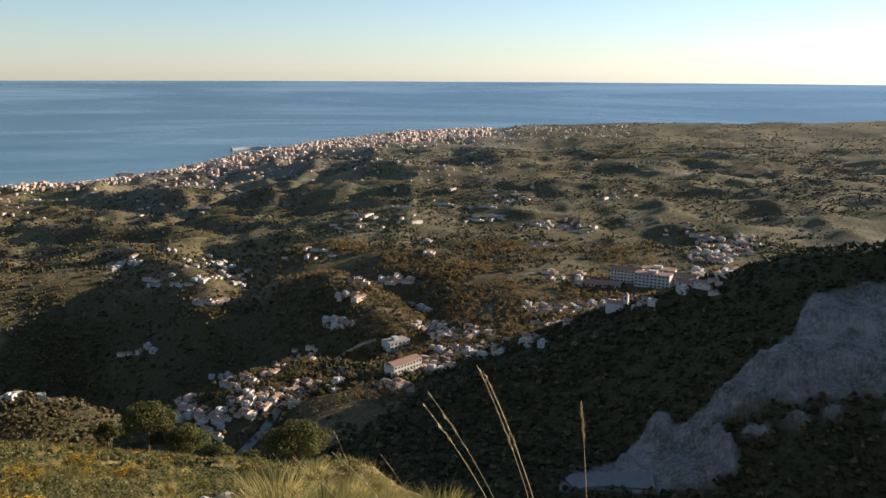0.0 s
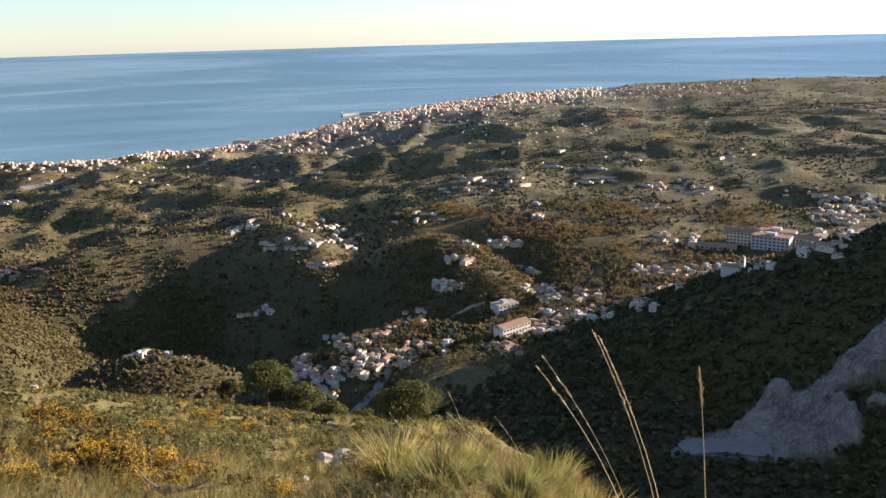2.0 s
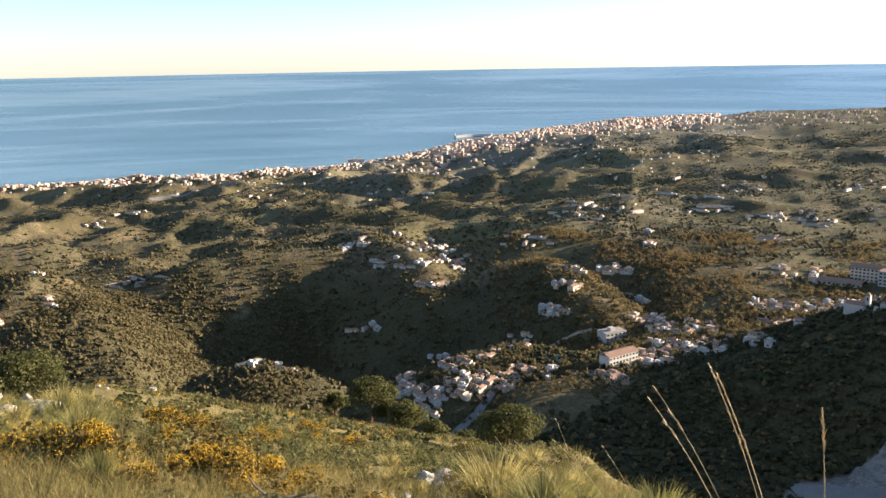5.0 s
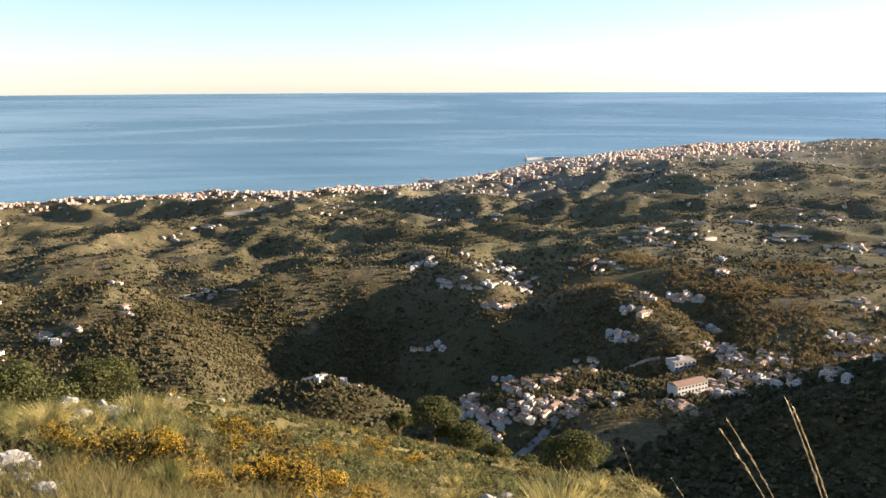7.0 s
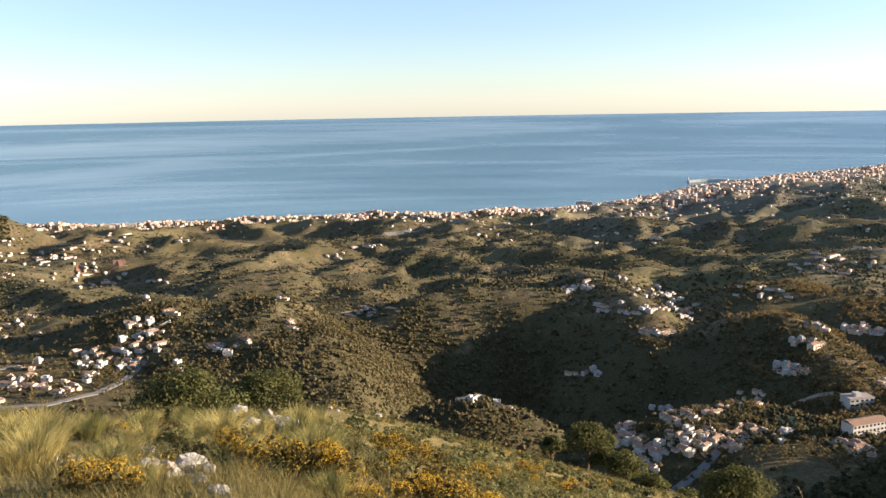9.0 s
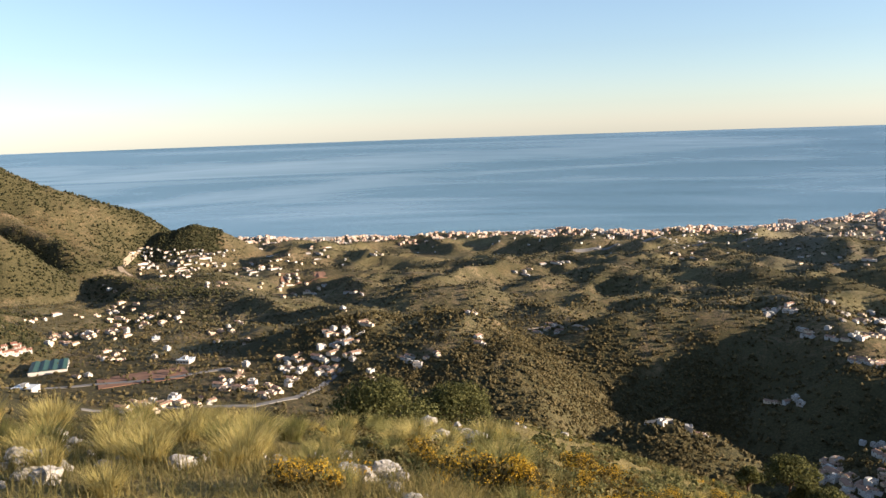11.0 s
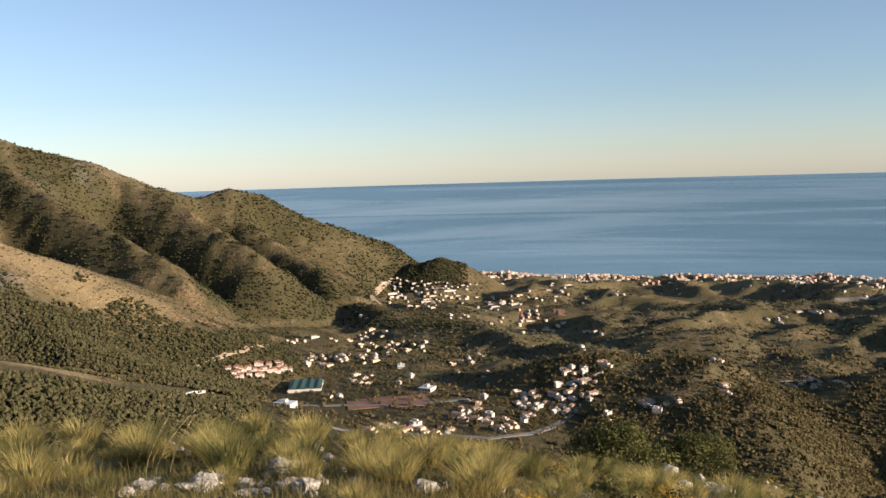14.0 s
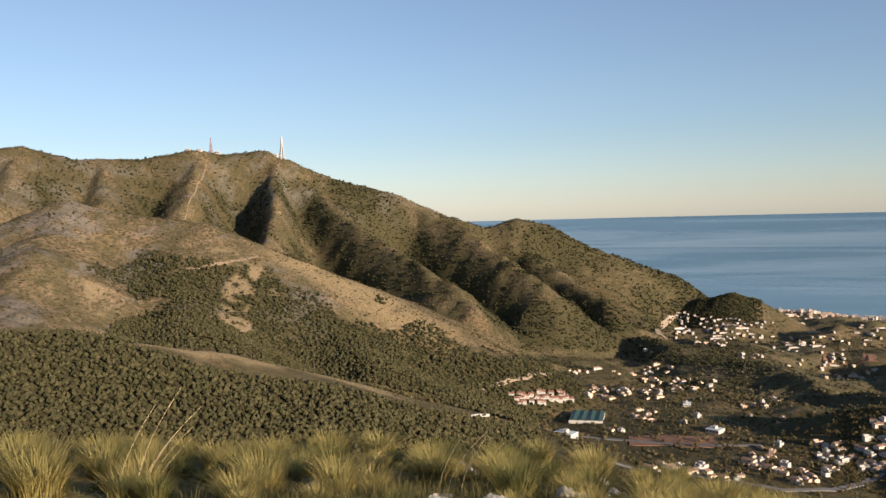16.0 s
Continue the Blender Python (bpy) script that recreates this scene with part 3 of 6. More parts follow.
    town = step(0.5, 0.75, r / rc) * step(-0.35, 0.1, patch + np.where(b > -22, 0.25, -0.1)) * step(-24, -17, b) * (1 - step(3, 9, b)) * 0.4
    town = np.maximum(town, m * (1 - step(0.05, 0.09, u)) * (1 - step(15, 16, b)))
    # The drier, paler cover beyond 1000 m also stands in for haze.
    dry = np.clip(0.35 - 0.35 * on_main + 0.8 * on_front + patch * 1.3 + 0.25 * step(1000, 1700, r) * (on_main < 0.5) - 0.12 * (b > -45) * (r > 300), 0, 1) * (1 - wood)
    near = 1 - step(90, 170, r)
    tan = np.maximum(0.75 * on_front * step(-190, -110, z + 50 * patch), on_main * (1 - wood) * np.maximum(0.5 * (1 - step(4, 26, dspur + 24 * patch2)), 0.2 * step(0.1, 0.35, patch2)))
    plots = step(850, 1150, r) * np.interp(b, [-30, -8], [0.45, 1.0]) * (on_main < 0.5) * (on_front < 0.5) * (b < 28) * (1 - wood)
    return wood, np.clip(bare * (1 - earth), 0, 1), field * (1 - wood), town, dry, near, earth, tan, plots


def sheet_mesh(name, bearings, rings, z_of, attrs=None):
    """A sheet of ground on rings about the viewpoint."""
    B, R = np.meshgrid(bearings, rings)
    x, y = polar(B, R)
    z, layers = z_of(x, y)
    nb, nr = len(bearings), len(rings)
    co = np.stack([x, y, z], -1).reshape(-1, 3)
    i = np.arange((nr - 1) * nb).reshape(nr - 1, nb)
    j = np.roll(i, -1, axis=1)
    quads = np.stack([i, i + nb, j + nb, j], -1).reshape(-1, 4)
    return np_mesh(name, co, quads, layers)


def np_mesh(name, co, faces, layers=None, smooth=True):
    """A mesh from numpy arrays of corners and of faces that all have the same number of corners."""
    me = bpy.data.meshes.new(name)
    n, k = faces.shape
    me.vertices.add(len(co))
    me.vertices.foreach_set("co", np.ascontiguousarray(co, np.float32).ravel())
    me.loops.add(n * k)
    me.loops.foreach_set("vertex_index", np.ascontiguousarray(faces, np.int32).ravel())
    me.polygons.add(n)
    me.polygons.foreach_set("loop_start", np.arange(0, n * k, k, dtype=np.int32))
    me.polygons.foreach_set("use_smooth", np.full(n, smooth))
    for key, values in (layers or {}).items():
        at = me.color_attributes.new(key, "FLOAT_COLOR", "POINT")
        at.data.foreach_set("color", np.ascontiguousarray(values, np.float32).ravel())
    me.update(calc_edges=True)
    me.validate()
    return me


def land_z(x, y):
    p = ground_parts(x, y)
    z = height(x, y, p)
    w, ba, fi, to, dr, ne, ea, ta, pl = [v.ravel() for v in cover(x, y, p, z)]
    one = np.ones_like(w)
    return z, {"cover": np.stack([w, ba, fi, one], -1), "cover_more": np.stack([to, dr, ne, one], -1), "cover_soil": np.stack([ea, ta, pl, one], -1)}


def sea_z(x, y):
    r = np.hypot(x, y)
    b = np.degrees(np.arctan2(x, y))
    one = np.ones(x.size)
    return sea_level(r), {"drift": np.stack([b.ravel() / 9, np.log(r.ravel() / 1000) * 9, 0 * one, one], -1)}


BEARINGS = np.concatenate([np.arange(-108, 34, 0.28), np.arange(34, 252, 3.0)])
RINGS = np.concatenate([[0.001, 0.4], np.geomspace(0.8, 170, 110), np.geomspace(175, 800, 110)[:-1], np.geomspace(800, 2250, 150)[:-1], np.geomspace(2250, 4950, 50)])
ground = tagged(new("ground", sheet_mesh("ground", BEARINGS, RINGS, land_z)),
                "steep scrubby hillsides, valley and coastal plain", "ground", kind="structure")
ground.data.materials.append(M["land"])
LAND_Z = np.empty(len(ground.data.vertices) * 3)
ground.data.vertices.foreach_get("co", LAND_Z)
LAND_Z = LAND_Z.reshape(-1, 3)[:, 2].reshape(len(RINGS), len(BEARINGS))
EDGE_B, EDGE_R = [q[0] for q in QUARRY_HILL], [q[1] for q in QUARRY_HILL]


def meet(bearing, dip):
    """The place in the valley or beyond where a line of sight with that dip (in degrees, below 0) first meets the land; None on the near slopes."""
    k = min(max(int(np.searchsorted(BEARINGS[:500], bearing)), 1), 499)
    u = (bearing - BEARINGS[k - 1]) / (BEARINGS[k] - BEARINGS[k - 1])
    z = LAND_Z[:, k - 1] * (1 - u) + LAND_Z[:, k] * u
    beyond = RINGS > (np.interp(bearing, EDGE_B, EDGE_R) - 6 if bearing > -11 else 300)
    hit = np.nonzero(beyond & (EYE + RINGS * math.tan(radians(dip)) < z))[0]
    if not len(hit):
        return None
    x, y = polar(bearing, float(RINGS[hit[0]]))
    return float(x), float(y), float(height(x, y))


def site(bearing, far):
    """A place on the land from its bearing and its distance in metres, or its dip in degrees (below 0)."""
    return (meet(bearing, far) or spot(bearing, 1200.0)) if far < 0 else spot(bearing, far)
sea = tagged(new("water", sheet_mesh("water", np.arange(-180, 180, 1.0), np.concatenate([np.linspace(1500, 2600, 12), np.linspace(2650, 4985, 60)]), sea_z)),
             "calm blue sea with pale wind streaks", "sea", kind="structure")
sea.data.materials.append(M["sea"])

# ---- helpers for things and parts ----
def part(name, bm, material, parent, label=""):
    """Links a bmesh as one mesh object under a thing or a part."""
    me = bpy.data.meshes.new(name)
    bm.to_mesh(me)
    bm.free()
    me.materials.append(material)
    ob = new(name, me)
    ob.parent = parent
    return tagged(ob, label)


def thing(name, label, category, group="", kind="", data=None):
    return tagged(new(name, data), label, category, group, kind)


def box(bm, x0, y0, z0, x1, y1, z1, m=None):
    co = [(x, y, z) for z in (z0, z1) for y in (y0, y1) for x in (x0, x1)]
    v = [bm.verts.new(m @ Vector(c) if m else c) for c in co]
    for f in ((0, 2, 3, 1), (4, 5, 7, 6), (0, 1, 5, 4), (2, 6, 7, 3), (0, 4, 6, 2), (1, 3, 7, 5)):
        bm.faces.new([v[i] for i in f])
    return bm


def tube(bm, points, radii, sides=6):
    """A tapered tube through the points."""
    rings = []
    for k, (p, r) in enumerate(zip(points, radii)):
        p = Vector(p)
        d = (Vector(points[min(k + 1, len(points) - 1)]) - Vector(points[max(k - 1, 0)])).normalized()
        s = d.cross(Vector((0.31, 0.95, 0.05))).normalized()
        t = d.cross(s)
        rings.append([bm.verts.new(p + (s * math.cos(2 * math.pi * i / sides) + t * math.sin(2 * math.pi * i / sides)) * r) for i in range(sides)])
    for r0, r1 in zip(rings, rings[1:]):
        for i in range(sides):
            bm.faces.new((r0[i], r0[(i + 1) % sides], r1[(i + 1) % sides], r1[i]))
    bm.faces.new(rings[-1])
    return bm


def ico():
    bm = bmesh.new()
    bmesh.ops.create_icosphere(bm, subdivisions=1, radius=1)
    bm.verts.ensure_lookup_table()
    co = np.array([v.co[:] for v in bm.verts])
    fa = np.array([[v.index for v in f.verts] for f in bm.faces])
    bm.free()
    return co, fa


ICO_CO, ICO_FA = ico()
BUD_CO = np.array([(math.cos(k * 1.2566), math.sin(k * 1.2566), 0.1 - 0.3 * (k % 2)) for k in range(5)] + [(0.1, 0, 1.0), (0, 0.1, -0.8)])
BUD_FA = np.array([(k, (k + 1) % 5, 5) for k in range(5)] + [((k + 1) % 5, k, 6) for k in range(5)])


def crowns(xs, ys, zs, size, lobes, tall, seed, jitter=0.42, shape=None):
    """Corners and faces of many small uneven crowns, each of a few clumps."""
    g = np.random.default_rng(seed)
    n = len(xs)
    SH_CO, SH_FA = shape or (ICO_CO, ICO_FA)
    cos, fas, base = [], [], 0
    for k in range(lobes):
        s = size * (g.uniform(0.42, 0.7, n) if lobes > 1 else 0.55)
        off = g.normal(0, 0.26, (n, 3)) * size[:, None] * (lobes > 1)
        up = size * tall * g.uniform(0.4, 0.62, n) + (off[:, 2] if lobes > 1 else 0)
        co = SH_CO[None] * (1 + g.uniform(-jitter, jitter, (n, len(SH_CO), 1)))
        a = g.uniform(0, 6.28, n)
        c, sn = np.cos(a)[:, None], np.sin(a)[:, None]
        x = (co[..., 0] * c - co[..., 1] * sn) * s[:, None] + (xs + off[:, 0])[:, None]
        y = (co[..., 0] * sn + co[..., 1] * c) * s[:, None] + (ys + off[:, 1])[:, None]
        z = co[..., 2] * (s * tall * 0.8)[:, None] + (zs + up)[:, None]
        cos.append(np.stack([x, y, z], -1).reshape(-1, 3))
        fas.append((SH_FA[None] + (np.arange(n) * len(SH_CO))[:, None, None]).reshape(-1, 3) + base)
        base += n * len(SH_CO)
    return np.concatenate(cos), np.concatenate(fas)


def woods(name, label, material, lobes_pts, smooth=False):
    cos, fas, base = [], [], 0
    for co, fa in lobes_pts:
        cos.append(co), fas.append(fa + base)
        base += len(co)
    ob = thing(name, label, "trees", kind="stuff", data=np_mesh(name, np.concatenate(cos), np.concatenate(fas), None, smooth))
    ob.data.materials.append(material)
    return ob


def leaf_cloud(g, n, centres, size):
    """Small leaf faces scattered over uneven clumps (x, y, z, radius)."""
    C = np.array(centres)
    pick = g.integers(0, len(C), n)
    d = g.normal(0, 1, (n, 3))
    d /= np.linalg.norm(d, axis=1)[:, None]
    p = C[pick, :3] + d * (C[pick, 3] * g.uniform(0.55, 1.12, n))[:, None] * np.array([1, 1, 0.8])
    t = np.cross(d, g.normal(0, 1, (n, 3)))
    t /= np.linalg.norm(t, axis=1)[:, None]
    s = np.cross(d * 0.6 + g.normal(0, 0.5, (n, 3)), t)
    s /= np.linalg.norm(s, axis=1)[:, None]
    z = size * g.uniform(0.6, 1.4, (n, 1))
    co = np.stack([p - t * z, p + s * z * 0.7, p + t * z, p - s * z * 0.7], 1).reshape(-1, 3)
    return co, np.arange(4 * n).reshape(n, 4)


def leafy(xs, ys, zs, size, tall, quads, seed):
    """Many small trees, each of three loose clumps of leaf sprays."""
    g = np.random.default_rng(seed)
    n = len(xs)
    C = []
    for k in range(3):
        off = g.normal(0, 0.24, (n, 2)) * size[:, None]
        C.append(np.stack([xs + off[:, 0], ys + off[:, 1], zs + size * tall * g.uniform(0.35, 0.85, n), size * g.uniform(0.26, 0.42, n)], -1))
    co, fa = leaf_cloud(g, n * quads, np.concatenate(C), 0.62)
    return co, fa


def leafy_woods(name, label, material, trees):
    co, fa = trees
    ob = thing(name, label, "trees", kind="stuff", data=np_mesh(name, co, fa, None, False))
    ob.data.materials.append(material)
    return ob


def sow(n, b0, b1, r0, r1, seed):
    """Places spread evenly over a stretch of the plan."""
    g = np.random.default_rng(seed)
    b, r = g.uniform(b0, b1, n), np.sqrt(g.uniform(r0 * r0, r1 * r1, n))
    x, y = polar(b, r)
    p = ground_parts(x, y)
    z = height(x, y, p)
    return x, y, z, b, r, p, cover(x, y, p, z), g


# ---- woods, far and near ----
x, y, z, b, r, p, cov, g = sow(34000, -107, -70, 330, 900, 11)
keep = (cov[0] > g.uniform(0.2, 0.9, len(x))) & (r > 330)
x, y, z = x[keep], y[keep], z[keep]
s = g.uniform(1.9, 3.7, len(x))
woods("pine_forest", "dense olive-green sunlit pine wood on the lower slopes", M["sunny"], [crowns(x, y, z, s, 1, 1.3, 12, 0.42, (BUD_CO, BUD_FA))])

x, y, z, b, r, p, cov, g = sow(78000, -107, -55, 880, 2350, 13)
keep = cov[0] > g.uniform(0.25, 1.1, len(x))
xk, yk = polar(g.uniform(-59.8, -55.9, 1500), g.uniform(1960, 2150, 1500))
x, y = np.concatenate([x[keep], xk]), np.concatenate([y[keep], yk])
z, r = height(x, y), np.hypot(x, y)
s = g.uniform(2.2, 4.2, len(x)) * (0.8 + r / 4000)
woods("mountain_forest", "dark pine and scrub patches on the mountain slopes", M["pine"], [crowns(x, y, z - 0.8, s, 1, 1.1, 14, 0.42, (BUD_CO, BUD_FA))])

x, y, z, b, r, p, cov, g = sow(17000, -104, -71, 840, 1180, 12)
keep = cov[0] > g.uniform(0.3, 1.0, len(x))
x, y, z = x[keep], y[keep], z[keep]
woods("lower_forest", "olive-green sunlit pine wood on the lower hill", M["sunny"], [crowns(x, y, z - 0.3, g.uniform(2.0, 3.8, len(x)), 1, 1.25, 10, 0.42, (BUD_CO, BUD_FA))])

x, y, z, b, r, p, cov, g = sow(42000, -107, -56, 800, 2150, 15)
keep = (cov[0] < 0.6) & (g.random(len(x)) < 0.85)
x, y, z, r = x[keep], y[keep], z[keep], r[keep]
scrub = woods("mountain_scrub", "low brown-green scrub dotted over the mountain", M["wood"], [crowns(x, y, z - 0.6, g.uniform(1.3, 3.3, len(x)) * (0.7 + r / 3500), 1, 0.7, 16, 0.42, (BUD_CO, BUD_FA))])

x, y, z, b, r, p, cov, g = sow(9300, -12, 33, 250, 640, 17)
keep = cov[0] > 0.5
x, y, z = x[keep], y[keep], z[keep]
woods("hillside_forest", "shaded dark pine wood on the quarry hill", M["pine"], [crowns(x, y, z, g.uniform(1.5, 3.2, len(x)), 2, 1.0, 18, 0.42, (BUD_CO, BUD_FA))])

x, y, z, b, r, p, cov, g = sow(13000, -49, -24, 330, 950, 18)
keep = (cov[0] > g.uniform(0.05, 0.6, len(x))) & (cov[1] < 0.3)
x, y, z = x[keep], y[keep], z[keep]
woods("spur_scrub", "olive-green scrub and young trees on the spur", M["wood"], [crowns(x, y, z - 0.4, g.uniform(1.1, 2.8, len(x)), 2, 1.0, 22, 0.42, (BUD_CO, BUD_FA))])

x, y, z, b, r, p, cov, g = sow(23500, -80, 28, 380, 1150, 19)
thick = fbm(x / 55, y / 55, 4) + 0.35 * fbm(x / 200, y / 200, 2)
keep = ((thick > g.uniform(-0.12, 0.16, len(x)) - 0.12 * (b < -15)) | (cov[0] > 0.85)) & (cov[1] < 0.3) & (z < -140) & ~((b < -46) & (r > 660) & (g.random(len(x)) < 0.6))
x, y, z = x[keep], y[keep], z[keep]
woods("valley_trees", "olive, pine and garden trees scattered across the valley", M["wood"], [crowns(x, y, z - 0.4, g.uniform(1.2, 3.6, len(x)), 2, 1.15, 20, 0.42, (BUD_CO, BUD_FA))])

for name, n, r0, r1, size, seed in (("plain_trees", 62000, 1000, 2500, (2.2, 5.2), 21), ("far_trees", 12000, 2500, 4300, (3.5, 7.0), 25)):
    x, y, z, b, r, p, cov, g = sow(n, -60, 28, r0, r1, seed)
    thick = fbm(x / 80, y / 80, 4) + 0.4 * fbm(x / 300, y / 300, 2)
    keep = (thick > g.uniform(-0.36, 0.2, len(x))) & (r < coast(b) - 60) & (cov[3] < 0.6)
    x, y, z, r = x[keep], y[keep], z[keep], r[keep]
    woods(name, "grey-green olive and scrub trees across the coastal plain", M["olive"], [crowns(x, y, z - 0.6, g.uniform(*size, len(x)), 1, 0.8, seed + 1, 0.42, (BUD_CO, BUD_FA))])

x, y, z, b, r, p, cov, g = sow(31000, -82, 26, 480, 1500, 23)
keep = (fbm(x / 30, y / 30, 3) > g.uniform(-0.5, 0.4, len(x))) & (cov[1] < 0.3) & (z < -120) & ~((b < -46) & (r > 660) & (g.random(len(x)) < 0.45))
x, y, z, r = x[keep], y[keep], z[keep], r[keep]
valley_scrub = woods("valley_scrub", "low olive-brown scrub and hedges over the valley fields", M["bush"], [crowns(x, y, z - 0.3, g.uniform(0.7, 1.7, len(x)) * (0.6 + r / 1500), 1, 0.75, 24, 0.42, (BUD_CO, BUD_FA))])

# the wooded spur that runs down to the dark basin
x, y, z, b, r, p, cov, g = sow(19000, -52, -22, 480, 900, 55)
keep = (fbm(x / 40, y / 40, 4) + 0.5 * fbm(x / 110, y / 110, 2) > g.uniform(-0.35, 0.30, len(x))) & (z < -140)
x, y, z = x[keep], y[keep], z[keep]
leafy_woods("spur_trees", "small olive-green pines and scrub oaks on the spur", M["wood"], leafy(x, y, z - 0.3, g.uniform(1.4, 3.6, len(x)), 1.2, 13, 56))

# the steep scrub below the brow
x, y, z, b, r, p, cov, g = sow(6500, -66, -31, 190, 640, 27)
keep = (fbm(x / 26, y / 26, 3) > g.uniform(-0.45, 0.35, len(x))) & (cov[1] < 0.3)
x, y, z, r = x[keep], y[keep], z[keep], r[keep]
brow_scrub = woods("brow_scrub", "olive scrub and small trees on the steep drop", M["wood"], [crowns(x, y, z - 0.3, g.uniform(0.7, 2.4, len(x)), 2, 0.85, 28, 0.42, (BUD_CO, BUD_FA))])

# ---- houses ----
def gable(bm, w, d, z, h, over=0.4):
    """A tiled gable roof with a thickness and eaves."""
    t = 0.22
    w, d = w / 2 + over, d / 2 + over
    prof = [(-d, z), (0, z + h), (d, z), (d, z - t), (0, z + h - t), (-d, z - t)]
    rows = [[bm.verts.new((x, y, zz)) for y, zz in prof] for x in (-w, w)]
    for i in range(6):
        j = (i + 1) % 6
        bm.faces.new((rows[0][i], rows[0][j], rows[1][j], rows[1][i]))
    for q in ((0, 1, 4, 5), (1, 2, 3, 4)):
        bm.faces.new([rows[0][i] for i in reversed(q)])
        bm.faces.new([rows[1][i] for i in q])
    return bm


def house_gabled(name, label, w, d, h, wall, roof, wing=0.0, windows=3, group="village houses"):
    """A house with a tiled roof, sunk a little into the slope."""
    ob = thing(name, label, "house", group)
    bm = box(bmesh.new(), -w / 2, -d / 2, -3, w / 2, d / 2, h)
    if wing:
        box(bm, w / 2, -d / 2, -3, w / 2 + wing, d / 4, h * 0.62)
    for s in (-1, 1):
        v = [bm.verts.new(c) for c in ((s * w / 2, -d / 2, h), (s * w / 2, d / 2, h), (s * w / 2, 0, h + d * 0.24))]
        bm.faces.new(v)
    part("wall", bm, wall, ob)
    part("roof", gable(bmesh.new(), w, d, h, d * 0.24 + 0.1), roof, ob, "weathered clay tile roof")
    if wing:
        part("terrace", box(bmesh.new(), w / 2, -d / 2 - 0.1, h * 0.62, w / 2 + wing + 0.1, d / 4 + 0.1, h * 0.62 + 0.25), M["flat"], ob)
    part("chimney", box(bmesh.new(), w * 0.22, d * 0.1, h, w * 0.22 + 0.7, d * 0.1 + 0.7, h + d * 0.24 + 1.0), wall, ob)
    part("door", box(bmesh.new(), -0.5, -d / 2 - 0.06, 0, 0.5, -d / 2 + 0.05, 2.1), M["door"], ob)
    for i in range(windows):
        x = -w / 2 + (i + 0.5) * w / windows
        part("window", box(bmesh.new(), x - 0.55, -d / 2 - 0.05, h - 1.9, x + 0.55, -d / 2 + 0.05, h - 0.7), M["glass"], ob)
    return ob


def house_flat(name, label, w, d, h, wall, group="village houses"):
    """A stepped flat-roofed house with a parapet."""
    ob = thing(name, label, "house", group)
    bm = box(bmesh.new(), -w / 2, -d / 2, -3, w / 2, d / 2, h)
    for q in ((-w / 2, -d / 2, w / 2, -d / 2 + 0.3), (-w / 2, d / 2 - 0.3, w / 2, d / 2), (-w / 2, -d / 2 + 0.3, -w / 2 + 0.3, d / 2 - 0.3), (w / 2 - 0.3, -d / 2 + 0.3, w / 2, d / 2 - 0.3)):
        box(bm, q[0], q[1], h, q[2], q[3], h + 0.8)
    part("wall", bm, wall, ob)
    part("terrace", box(bmesh.new(), -w / 2 + 0.3, -d / 2 + 0.3, h, w / 2 - 0.3, d / 2 - 0.3, h + 0.1), M["flat"], ob, "flat clay-paved roof")
    part("upper_room", box(bmesh.new(), -w / 2 + 0.5, 0, h + 0.1, w * 0.12, d / 2 - 0.4, h + 2.6), wall, ob)
    part("door", box(bmesh.new(), -0.5, -d / 2 - 0.06, 0, 0.5, -d / 2 + 0.05, 2.1), M["door"], ob)
    for x in (-w * 0.3, w * 0.3):
        for zz in (h - 2.0,):
            part("window", box(bmesh.new(), x - 0.5, -d / 2 - 0.05, zz, x + 0.5, -d / 2 + 0.05, zz + 1.2), M["glass"], ob)
    return ob


def block(name, label, w, d, floors, wall, roof, bays, pitched=False, category="building", group=""):
    """A block with rows of windows on its long sides."""
    ob = thing(name, label, category, group)
    h = floors * 3.1
    part("wall", box(bmesh.new(), -w / 2, -d / 2, -4, w / 2, d / 2, h), wall, ob)
    if pitched:
        part("roof", gable(bmesh.new(), w, d, h, d * 0.2), roof, ob, "low clay tile roof")
    else:
        part("roof", box(bmesh.new(), -w / 2 - 0.3, -d / 2 - 0.3, h, w / 2 + 0.3, d / 2 + 0.3, h + 0.5), roof, ob)
        part("stair_head", box(bmesh.new(), -w * 0.15, -d * 0.2, h + 0.5, w * 0.1, d * 0.2, h + 3.0), wall, ob)
    for k in range(floors):
        for i in range(bays):
            x = -w / 2 + (i + 0.5) * w / bays
            q = w / bays * 0.28
            part("window", box(bmesh.new(), x - q, -d / 2 - 0.05, k * 3.1 + 0.9, x + q, -d / 2 + 0.05, k * 3.1 + 2.3), M["glass"], ob)
    return ob


def far_house(name, label, w, d, h, wall, roof, group):
    """A villa seen from afar: the walls carry the roof."""
    bm = box(bmesh.new(), -w / 2, -d / 2, -4, w / 2, d / 2, h)
    box(bm, w / 2 - 0.02, -d / 2, -4, w / 2 + w * 0.35, d * 0.2, h * 0.6)
    ob = tagged(part(name, bm, wall, None), label, "house", group)
    part("roof", gable(bmesh.new(), w, d, h, d * 0.22), roof, ob, "low clay tile roof")
    return ob


